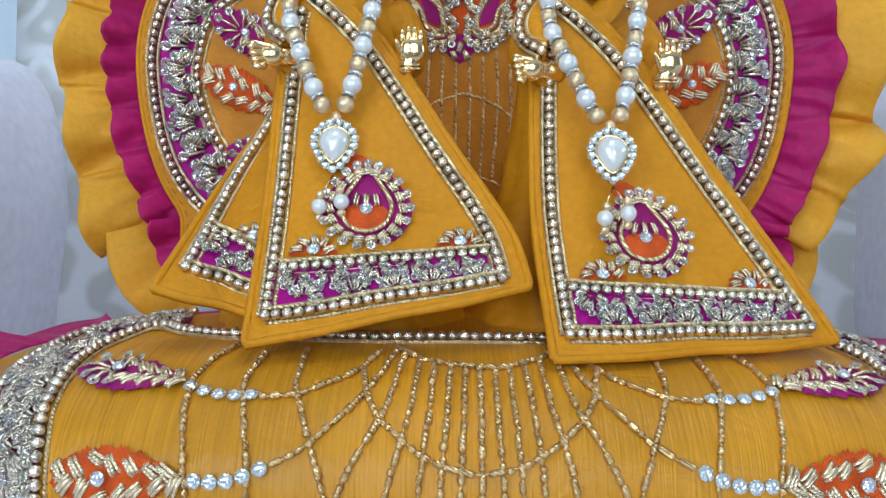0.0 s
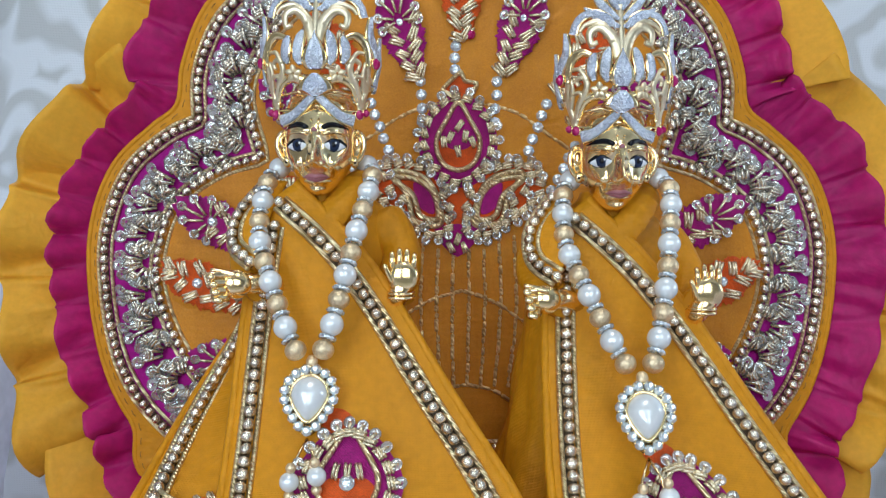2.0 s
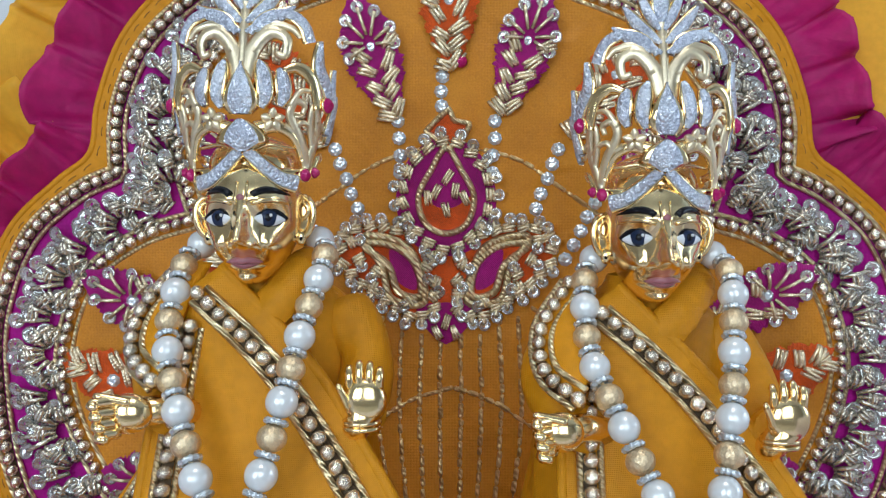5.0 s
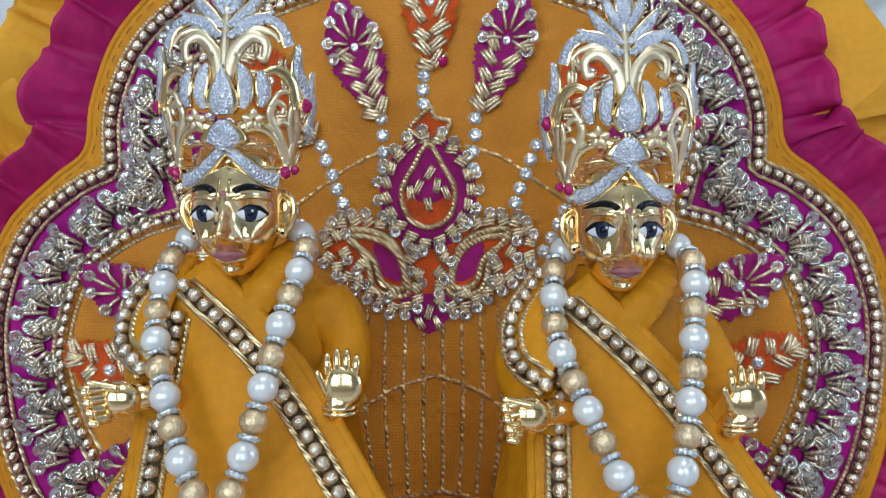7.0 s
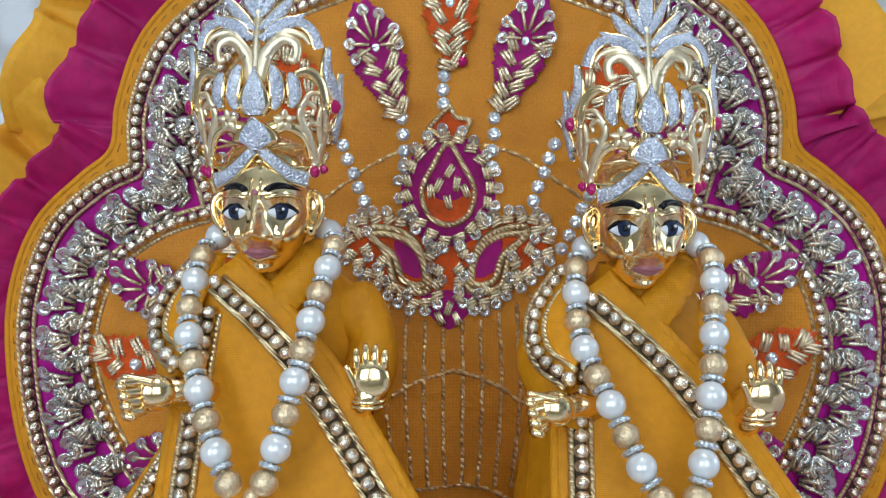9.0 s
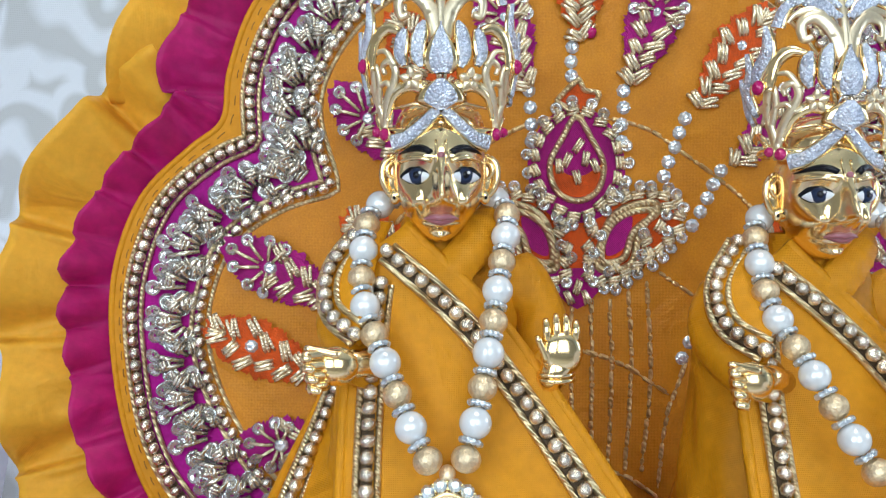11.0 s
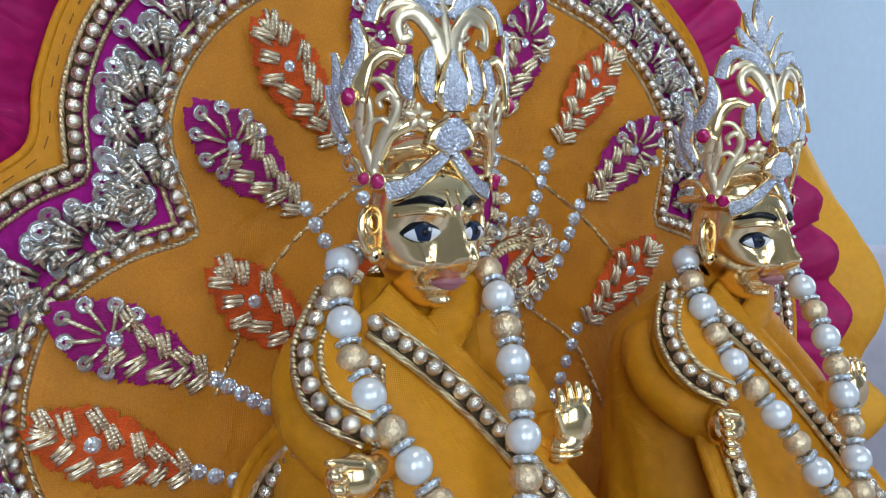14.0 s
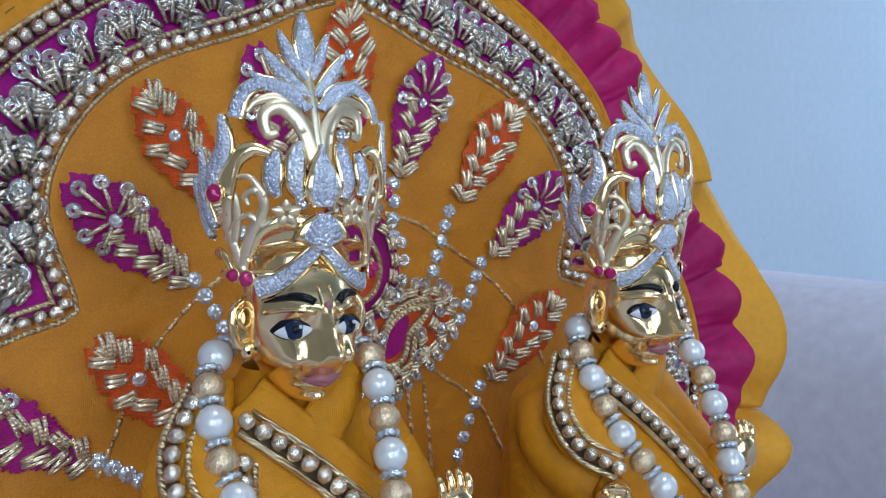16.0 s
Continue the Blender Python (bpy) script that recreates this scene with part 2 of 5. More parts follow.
def spline(pts, n=8, closed=False):
    p = [Vector(q) for q in pts]
    out, k = [], len(p)
    for i in range(k if closed else k - 1):
        a = p[(i - 1) % k] if closed or i else p[0] * 2 - p[1]
        b, c = p[i], p[(i + 1) % k]
        d = p[(i + 2) % k] if closed or i + 2 < k else c * 2 - b
        for j in range(n):
            t = j / n
            out.append(0.5 * (2 * b + (c - a) * t + (2 * a - 5 * b + 4 * c - d) * t * t + (3 * b - a - 3 * c + d) * t ** 3))
    if not closed:
        out.append(p[-1])
    return out


def along(path, step, closed=False):
    """Points at even steps along a path."""
    p = list(path) + ([path[0]] if closed else [])
    run = [0.0]
    for a, b in zip(p, p[1:]):
        run.append(run[-1] + (b - a).length)
    n = max(2, round(run[-1] / step))
    out, i = [], 0
    for k in range(n if closed else n + 1):
        s = run[-1] * k / n
        while i < len(run) - 2 and run[i + 1] < s:
            i += 1
        f = (s - run[i]) / max(1e-9, run[i + 1] - run[i])
        out.append(p[i].lerp(p[i + 1], min(1, f)))
    return out


def tube(pts, r, sides=6, taper=None, closed=False, flat=1.0, up=None):
    verts, faces, n = [], [], len(pts)
    side0 = None
    for i, p in enumerate(pts):
        p = Vector(p)
        a = Vector(pts[(i - 1) % n] if closed or i else pts[0])
        b = Vector(pts[(i + 1) % n] if closed or i < n - 1 else pts[-1])
        d = (b - a).normalized()
        ref = Vector(up) if up else (side0 if side0 else Vector((0.12, -1, 0.07)))
        u = (ref - d * ref.dot(d)).normalized()
        side0 = u if not up else side0
        w = d.cross(u)
        rr = r * (taper(i / (n - 1)) if taper else 1)
        for k in range(sides):
            ang = 2 * math.pi * k / sides
            verts.append(p + (w * math.cos(ang) + u * math.sin(ang) * flat) * rr)
    for i in range(n if closed else n - 1):
        for k in range(sides):
            j, kk = (i + 1) % n, (k + 1) % sides
            faces.append((i * sides + k, i * sides + kk, j * sides + kk, j * sides + k))
    if not closed:
        faces += [tuple(range(sides))[::-1], tuple(range((n - 1) * sides, n * sides))]
    return verts, faces


def join(*pieces):
    verts, faces = [], []
    for v, f in pieces:
        o = len(verts)
        verts += v
        faces += [tuple(i + o for i in q) for q in f]
    return verts, faces


def moved(piece, m):
    return [m @ Vector(v) for v in piece[0]], piece[1]


def ball(r=(1, 1, 1), u=12, v=8):
    verts, faces = [(0, 0, r[2])], []
    for j in range(1, v):
        for i in range(u):
            a, b = 2 * math.pi * i / u, math.pi * j / v
            verts.append((r[0] * math.sin(b) * math.cos(a), r[1] * math.sin(b) * math.sin(a), r[2] * math.cos(b)))
    verts.append((0, 0, -r[2]))
    for i in range(u):
        faces.append((0, 1 + i, 1 + (i + 1) % u))
        for j in range(v - 2):
            a = 1 + j * u
            faces.append((a + i, a + u + i, a + u + (i + 1) % u, a + (i + 1) % u))
        a = 1 + (v - 2) * u
        faces.append((a + i, len(verts) - 1, a + (i + 1) % u))
    return verts, faces


def disc(r, hole, thick, n=12, cup=0.0):
    """A small cupped sequin with a hole; it faces -y."""
    verts, faces = [], []
    for rr, y in ((hole, 0), (r * 0.62, -cup * 0.3), (r, -cup), (r, -cup + thick), (hole, thick)):
        for i in range(n):
            a = 2 * math.pi * i / n
            verts.append((rr * math.cos(a), y, rr * math.sin(a)))
    for k in range(4):
        for i in range(n):
            j = (i + 1) % n
            faces.append((k * n + i, k * n + j, (k + 1) * n + j, (k + 1) * n + i))
    return verts, faces


def gem(r, h, n=8):
    """A faceted stone with a table; it faces -y."""
    verts, faces = [], []
    for rr, y in ((r * 0.5, -h), (r, -h * 0.45), (r * 0.95, 0)):
        for i in range(n):
            a = 2 * math.pi * (i + (0.5 if rr == r else 0)) / n
            verts.append((rr * math.cos(a), y, rr * math.sin(a)))
    faces.append(tuple(range(n)))
    for i in range(n):
        j = (i + 1) % n
        faces += [(i, n + i, j), (j, n + i, n + j), (n + i, 2 * n + j, n + j), (n + i, 2 * n + i, 2 * n + j)]
    return verts, faces


def grid(fn, nu, nv, close_u=False):
    """A sheet of fn(s, t) with s and t from 0 to 1."""
    verts, faces = [], []
    cols = nu if close_u else nu + 1
    for j in range(nv + 1):
        for i in range(cols):
            verts.append(fn(i / nu, j / nv))
    for j in range(nv):
        for i in range(nu):
            a, b = j * cols + i, j * cols + (i + 1) % cols
            faces.append((a, b, b + cols, a + cols))
    return verts, faces


def solid(ob, thick, offset=0.0, bevel=0.0):
    s = ob.modifiers.new("thickness", "SOLIDIFY")
    s.thickness, s.offset = thick, offset
    if bevel:
        b = ob.modifiers.new("edge", "BEVEL")
        b.width, b.segments = bevel, 2
    return ob


def box(x0, x1, y0, y1, z0, z1):
    v = [(x, y, z) for z in (z0, z1) for y in (y0, y1) for x in (x0, x1)]
    return v, [(0, 2, 3, 1), (4, 5, 7, 6), (0, 1, 5, 4), (2, 6, 7, 3), (0, 4, 6, 2), (1, 3, 7, 5)]


def rounded(ob, width, seg=3):
    b = ob.modifiers.new("edge", "BEVEL")
    b.width, b.segments, b.limit_method = width, seg, "ANGLE"
    return ob


BEAD_MESH = mesh("bead", *ball((0.0021, 0.0018, 0.0021), 12, 8), BEAD)
SMALL_BEAD_MESH = mesh("small_bead", *ball((0.0020, 0.0018, 0.0020), 12, 8), BEAD)
STONE_MESH = mesh("rhinestone", *gem(0.00245, 0.0018, 8), CRYSTAL, smooth=False)


# ---- room ----
def room():
    x0, x1, y0, y1, th = -2.2, 3.3, -1.6, 1.5, 0.12
    floor = part("floor", mesh("floor", *box(x0, x1, y0, y1, FLOOR - 0.1, FLOOR), TILE, False))
    tagged(floor, "beige glossy tiled floor of the room", "floor", kind="structure")
    ceil = part("ceiling", mesh("ceiling", *box(x0, x1, y0, y1, CEIL, CEIL + 0.1), WHITE, False))
    tagged(ceil, "plain white painted ceiling", "ceiling", kind="structure")
    for name, b in (("wall_north", (x0, x1, y1, y1 + th)), ("wall_west", (x0 - th, x0, y0, y1 + th))):
        north = name == "wall_north"
        w = part(name, mesh(name, *box(*b, FLOOR, CEIL), WALL if north else UNSEEN_WALL, False))
        tagged(w, "plain pale blue painted wall" if north else "plain unseen wall, dark grey to deepen reflections", "wall", kind="structure")
    # the south wall, behind the viewpoint and unseen, has two window openings
    holes = [(-1.6, -0.5, 0.1, 1.4), (-0.2, 0.9, 0.1, 1.4)]
    pieces = [box(x0, x1, y0 - th, y0, FLOOR, 0.1), box(x0, x1, y0 - th, y0, 1.4, CEIL)]
    edges = [x0, -1.6, -0.5, -0.2, 0.9, x1]
    pieces += [box(edges[i], edges[i + 1], y0 - th, y0, 0.1, 1.4) for i in (0, 2, 4)]
    w = part("wall_south", mesh("wall_south", *join(*pieces), UNSEEN_WALL, False))
    tagged(w, "unseen wall with two windows, dark grey to deepen reflections", "wall", kind="structure")
    # the east opening is added, to let side light onto the north wall
    e = [box(x1, x1 + th, y0, y1 + th, FLOOR, 0.2), box(x1, x1 + th, y0, y1 + th, 1.5, CEIL), box(x1, x1 + th, y0, -0.2, 0.2, 1.5), box(x1, x1 + th, 0.9, y1 + th, 0.2, 1.5)]
    w = part("wall_east", mesh("wall_east", *join(*e), WALL, False))
    tagged(w, "pale blue painted wall with an opening for added side light", "wall", kind="structure")
    # added, unseen window round the side lamp
    ob = thing("window_3", label="added side window with white frame, brightens the north wall", category="window", kind="structure")
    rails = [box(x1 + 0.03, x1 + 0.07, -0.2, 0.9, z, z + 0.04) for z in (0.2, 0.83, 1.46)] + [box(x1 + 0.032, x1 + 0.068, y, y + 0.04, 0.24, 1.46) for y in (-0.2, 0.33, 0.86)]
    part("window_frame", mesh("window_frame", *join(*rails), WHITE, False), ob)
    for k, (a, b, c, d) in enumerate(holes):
        ob = thing(f"window_{k + 1}", label="unseen bright window with white frame, bars added to break up reflections", category="window", kind="structure")
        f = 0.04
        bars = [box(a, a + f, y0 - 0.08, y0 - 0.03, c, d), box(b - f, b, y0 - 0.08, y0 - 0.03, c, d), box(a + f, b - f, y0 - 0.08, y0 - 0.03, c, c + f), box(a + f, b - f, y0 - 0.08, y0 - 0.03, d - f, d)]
        # added bars break up the window's reflection in the gold
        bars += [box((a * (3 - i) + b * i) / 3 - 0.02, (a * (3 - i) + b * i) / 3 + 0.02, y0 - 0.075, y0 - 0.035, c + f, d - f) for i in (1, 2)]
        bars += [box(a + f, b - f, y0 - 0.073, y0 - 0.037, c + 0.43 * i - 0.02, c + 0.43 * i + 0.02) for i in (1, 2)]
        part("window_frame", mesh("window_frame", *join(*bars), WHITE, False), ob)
    # unseen lamp that goes with the ceiling fill
    lamp = thing("unseen_ceiling_lamp", label="unseen square ceiling lamp, soft fill from above", category="lamp", kind="structure")
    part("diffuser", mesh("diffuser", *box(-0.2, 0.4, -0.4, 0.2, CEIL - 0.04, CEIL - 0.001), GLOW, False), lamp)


room()


def armchair():
    """The seat lies under the cushion; damask back, plain velvet arms."""
    chair = thing("armchair", (0, 0, FLOOR), "lavender grey velvet armchair with a damask patterned back", "armchair")
    seat_z = SEAT
    seat = rounded(part("seat", mesh("seat", *box(-0.30, 0.32, 0.02, 0.62, FLOOR + 0.12, seat_z), VELVET), chair), 0.05, 5)

    def back(s, t):
        x = -0.33 + 0.68 * s
        bulge = 0.035 * (1 - (2 * s - 1) ** 4) * math.sin(math.pi * min(1, t * 1.05)) ** 0.5 if 0 < t < 1 else 0
        return (x, 0.60 + 0.10 * t - bulge, seat_z - 0.03 + 0.55 * t)

    solid(part("backrest", mesh("backrest", *grid(back, 24, 16), DAMASK), chair, "grey and white damask backrest"), 0.09, -1)
    for sx, name in ((-1, "arm"), (1, "arm")):
        def arm(s, t, sx=sx):
            a = math.pi * 2 * s
            ca, sa = math.cos(a), math.sin(a)
            w, h = 0.075, 0.185
            x = abs(ca) ** 0.6 * (1 if ca > 0 else -1) * w
            z = abs(sa) ** 0.6 * (1 if sa > 0 else -1) * h
            return (0.01 + sx * 0.375 + x * (1 + 0.15 * (sa > 0)), 0.0 + 0.66 * t, seat_z + 0.035 + z - 0.05 * (1 - t) ** 2)
        v, f = grid(arm, 32, 12, True)
        f += [tuple(range(32)), tuple(range(12 * 32, 13 * 32))[::-1]]
        part(name, mesh(name, v, f, VELVET), chair, "rounded velvet arm")
    part("base", mesh("base", *box(-0.42, 0.44, 0.03, 0.66, FLOOR + 0.07, FLOOR + 0.14), VELVET), chair)
    for x in (-0.36, 0.38):
        for y in (0.08, 0.6):
            part("leg", mesh("leg", *moved(tube([(0, 0, 0), (0, 0, 0.075)], 0.02, 10), pose(x, y, FLOOR)), WOOD), chair)


SEAT = -0.066
armchair()


def multi(name, pieces, mats, smooth=True):
    """One mesh of several pieces; each piece names the index of its material."""
    verts, faces, idx = [], [], []
    for (v, f), k in pieces:
        o = len(verts)
        verts += [tuple(q) for q in v]
        faces += [tuple(i + o for i in q) for q in f]
        idx += [k] * len(f)
    me = mesh(name, verts, faces, mats, smooth)
    me.polygons.foreach_set("material_index", idx)
    return me


# ---- embroidery motifs, in a plane that faces -y, x to the right and z up ----
rng = random.Random(7)


def stitch(x, z, ang, length=0.0052, n=3, r=0.0005):
    """A little bundle of bugle beads, slightly twisted."""
    out = []
    ca, sa = math.cos(ang), math.sin(ang)
    for k in range(n):
        o = (k - (n - 1) / 2) * r * 1.7
        tw = rng.uniform(-0.16, 0.16) + 0.10
        dx, dz = math.cos(ang + tw) * length / 2, math.sin(ang + tw) * length / 2
        cx, cz = x - sa * o, z + ca * o
        y = -0.0012 - (0.0005 if k == n // 2 else 0)
        out.append(tube([(cx - dx, y + 0.0009, cz - dz), (cx - dx * 0.6, y, cz - dz * 0.6), (cx + dx * 0.6, y, cz + dz * 0.6), (cx + dx, y + 0.0009, cz + dz)], r, 5, up=(0, 1, 0)))
    return join(*out)


def sequin_at(x, z, r=0.002):
    m = pose(x, -0.0016 + rng.uniform(-0.0004, 0.0003), z, rng.uniform(-22, 22), 0, rng.uniform(-22, 22))
    return moved(disc(r, r * 0.28, 0.0002, 12, 0.0004), m)


def spoke(x, z, ang, length, r=0.00062):
    dx, dz = math.cos(ang) * length, math.sin(ang) * length
    return tube([(x, -0.0011, z), (x + dx * 0.5, -0.0024, z + dz * 0.5), (x + dx, -0.0016, z + dz)], r, 5, up=(0, 1, 0))


SEQUIN_MESH = mesh("sequin", *disc(0.0019, 0.0005, 0.0002, 12, 0.0005), SEQUIN)


def fan_mesh(k):
    """A shell that opens along +z from its foot: bugle spokes, wound knots, and the places of its sequins."""
    pieces, spots = [], []
    n = 6 + k % 2
    for i in range(n):
        a = math.pi * (0.06 + 0.88 * i / (n - 1)) + rng.uniform(-0.1, 0.1)
        l = 0.0060 + 0.0036 * math.sin(a) + rng.uniform(-0.0007, 0.0007)
        spots.append(pose(math.cos(a) * l * 0.86, -0.0016 + rng.uniform(-0.0005, 0.0004), math.sin(a) * l - 0.0055, rng.uniform(-24, 24), 0, rng.uniform(-24, 24)))
        pieces.append(tube([(math.cos(a) * 0.0022, -0.0012, -0.0055 + math.sin(a) * 0.0022), (math.cos(a) * l * 0.5, -0.0026, math.sin(a) * l * 0.6 - 0.0055), (math.cos(a) * l * 0.84, -0.0019, math.sin(a) * l * 0.97 - 0.0055)], 0.00062, 6, up=(0, 1, 0)))
    for i in range(3):
        a = math.pi * (0.25 + 0.25 * i) + rng.uniform(-0.15, 0.15)
        l = 0.0056 + rng.uniform(-0.0008, 0.0008)
        x, z = math.cos(a) * l, math.sin(a) * l - 0.0055
        pieces.append(moved(stitch(x, z, a + math.pi / 2 + rng.uniform(-0.3, 0.3), 0.0030, 3, 0.0005), Matrix.Translation((0, -0.0012, 0))))
        spots.append(pose(x * 1.1, -0.0014, z + 0.0012, rng.uniform(-24, 24), 0, rng.uniform(-24, 24)))
    for sx in (-1, 1):
        pieces.append(stitch(sx * 0.0040, -0.0052 + rng.uniform(-0.0006, 0.0006), sx * 0.35 + rng.uniform(-0.4, 0.4), 0.0040, 3, 0.0005))
    return mesh("sequin_fan", *join(*pieces), FAN_BUGLE), spots


FANS = [fan_mesh(k) for k in range(4)]


def fan(k, parent, m):
    me, spots = FANS[k % 4]
    ob = tagged(part("sequin_fan", me, parent, m=m), kind="stuff")
    for spot in spots:
        part("sequin", SEQUIN_MESH, ob, m=spot)
    return ob


def leaf_half(t, w):
    """Half the width of a leaf at t from its foot (0) to its tip (1)."""
    return w * (math.sin(math.pi * min(1, (t * 0.94 + 0.03)) ** 1.12) ** 0.75)


def leaf_mesh(length, w, mat):
    """A pad of thread with a frayed, toothed edge, along +z from its foot."""
    n = 80
    verts, faces = [], []
    for i in range(n + 1):
        t = i / n
        for f, y in ((-1, 0.0002), (-0.86, -0.0005), (-0.5, -0.0008), (0, -0.0006), (0.5, -0.0008), (0.86, -0.0005), (1, 0.0002)):
            fray = 1 + (0.07 * math.sin(t * 44 + (f > 0) * 2) + rng.uniform(-0.09, 0.11)) * (abs(f) == 1) * (0 < i < n)
            verts.append((leaf_half(t, w) * f * fray + rng.uniform(-0.0001, 0.0001), y + rng.uniform(-0.00015, 0.00015), length * t + 0.0018 * abs(f) ** 2 + rng.uniform(-0.0002, 0.0002)))
    for i in range(n):
        for k in range(6):
            a = i * 7 + k
            faces.append((a, a + 1, a + 8, a + 7))
    return mesh("embroidered_leaf", verts, faces, mat)


def leaf_stitches(length, w, tip_sequins, stone_t):
    pieces = []
    n = 7
    for i in range(n):
        t = 0.04 + 0.130 * i if tip_sequins else 0.04 + 0.86 * i / (n - 1)
        if tip_sequins and t > stone_t - 0.05:
            continue
        for sx in (-1, 1):
            h = max(leaf_half(t, w) * 0.42, 0.0022)
            if abs(t + 0.03 * sx - stone_t) < 0.08:
                h = w * 0.66
            pieces.append((stitch(sx * h + rng.uniform(-0.0004, 0.0004), length * t + 0.0012 + 0.0010 * sx + rng.uniform(-0.0007, 0.0007), math.pi / 2 - sx * 0.80 + rng.uniform(-0.32, 0.32), 0.0064 + rng.uniform(-0.0010, 0.0006), 3, 0.00072), 1))
    if tip_sequins:
        z0 = length * (stone_t + 0.02)
        for i in range(7):
            a = math.pi * (-0.10 + 1.20 * i / 6)
            l = length * (0.20 + 0.10 * max(0, math.sin(a)))
            x = math.cos(a) * min(l, w * 0.92)
            pieces.append((sequin_at(x, z0 + math.sin(a) * l, 0.0022), 0))
            pieces.append((tube([(x * 0.25, -0.0014, z0 + math.sin(a) * l * 0.25), (x * 0.6, -0.0028, z0 + math.sin(a) * l * 0.6), (x * 0.98, -0.0020, z0 + math.sin(a) * l * 0.98)], 0.00062, 6, up=(0, 1, 0)), 1))
    else:
        pieces.append((stitch(0, length * 0.93, math.pi / 2, 0.005), 1))
    return multi("bugle_stitches", pieces, [SEQUIN, BUGLE])


LEAVES = {}


def leaf_meshes(length, w, mat, tip):
    key = (round(length, 3), round(w, 4), mat.name, tip)
    if key not in LEAVES:
        LEAVES[key] = leaf_mesh(length, w, mat), leaf_stitches(length, w, tip, 0.62)
    return LEAVES[key]


def knot_mesh():
    """A sequin tied down with a bundle of bugle beads."""
    return multi("knot", [(sequin_at(0, 0.0024, 0.0021), 0), (stitch(0, -0.0006, rng.uniform(-0.15, 0.15), 0.0042, 3, 0.00062), 1), (spoke(0, -0.0002, math.pi / 2, 0.0026), 1)], [SEQUIN, BUGLE])


KNOTS = [knot_mesh() for k in range(3)]


def cord(name, pts, parent, r=0.0009, label=""):
    """A sewn line of short bugle beads, uneven in length, with thread between them."""
    fine = along([Vector(p) for p in pts], 0.0005)
    pieces, i = [tube(fine[::4] + [fine[-1]], r * 0.35, 5)], 0
    while i < len(fine) - 4:
        k = min(len(fine) - 1, i + rng.randint(4, 11))
        run, fat = fine[i: k + 1], rng.uniform(0.78, 1.02)
        jog = Vector((rng.uniform(-1, 1), 0, rng.uniform(-1, 1))) * r * 0.22
        pieces.append(tube([p + jog for p in run], r * fat, 6, taper=lambda t: 0.62 if t < 0.02 or t > 0.98 else 1.0))
        i = k + (1 if rng.random() < 0.75 else 3)
    return part("bugle_line", mesh("bugle_line", *join(*pieces), BUGLE_LINE), parent, label)


def bead_row(path, parent, step=0.0041, closed=False, me=None, cords=0.0028, side=None, lift=None):
    """Beads along a path with a gold cord on each flank; lift is the way out of the cloth at a point."""
    pts = along(path, step, closed)
    for p in pts:
        ob = part("bead", me or BEAD_MESH, parent, m=Matrix.Translation(p + lift(p) * 0.0021) @ Euler((rng.uniform(0, 3), rng.uniform(0, 3), rng.uniform(0, 3))).to_matrix().to_4x4())
    fine = along(path, 0.0025, closed)
    n = len(fine)
    for sgn in (-1, 1):
        edge = []
        for i, p in enumerate(fine):
            a = fine[(i - 1) % n] if closed or i else fine[0]
            b = fine[(i + 1) % n] if closed or i < n - 1 else fine[-1]
            d = (b - a).normalized()
            edge.append(p + d.cross(lift(p)).normalized() * cords * sgn + lift(p) * 0.0009)
        part("gold_cord", mesh("gold_cord", *tube(edge, 0.00085, 6, closed=closed), GOLD_THREAD), parent)
    part("bead_backing", mesh("bead_backing", *tube([p - lift(p) * 0.0002 for p in fine], 0.0021, 8, closed=closed, flat=0.25, up=lift(fine[0])), DARK_CORD), parent)


# ---- the back panel ----
CX, LEAN_Y = 0.010, 0.0624
TO_CAM = Vector((0, -1, LEAN_Y)).normalized()


def on_panel(u, v, d=0.0):
    return Vector((CX + u, 0.4052 + LEAN_Y * v, v)) + TO_CAM * d


def both(right):
    """A closed outline from its right half, top to bottom."""
    return right + [(-u, v) for u, v in reversed(right)]


def outline(points, corner, n=8):
    """The right half of a row: a spline to the notch, then a spline from it."""
    k = points.index(corner)
    a = spline([(u, v, 0) for u, v in points[: k + 1]], n)
    b = spline([(u, v, 0) for u, v in points[k:]], n)
    half = a + b[1:]
    return half + [Vector((-p.x, p.y, 0)) for p in reversed(half)]


OUTER = [(0.004, 0.288), (0.036, 0.279), (0.064, 0.266), (0.088, 0.250), (0.104, 0.234), (0.1125, 0.212), (0.1125, 0.191), (0.126, 0.1845), (0.142, 0.170), (0.151, 0.148), (0.1525, 0.125), (0.147, 0.092), (0.134, 0.068), (0.105, 0.040)]
INNER = [(0.002, 0.269), (0.015, 0.2645), (0.033, 0.256), (0.064, 0.2435), (0.083, 0.226), (0.092, 0.203), (0.0855, 0.1755), (0.104, 0.1695), (0.121, 0.157), (0.129, 0.138), (0.1295, 0.119), (0.121, 0.096), (0.106, 0.074), (0.080, 0.052)]
EDGE = [(0.004, 0.298), (0.040, 0.289), (0.072, 0.275), (0.095, 0.258), (0.112, 0.239), (0.1205, 0.216), (0.123, 0.1985), (0.134, 0.189), (0.150, 0.173), (0.159, 0.150), (0.1605, 0.124), (0.155, 0.090), (0.142, 0.062), (0.112, 0.030)]
outer_row = outline(OUTER, OUTER[6])
inner_row = outline(INNER, INNER[6])
edge_row = [p for p in spline([(u, v, 0) for u, v in both(EDGE)], 8, True)]


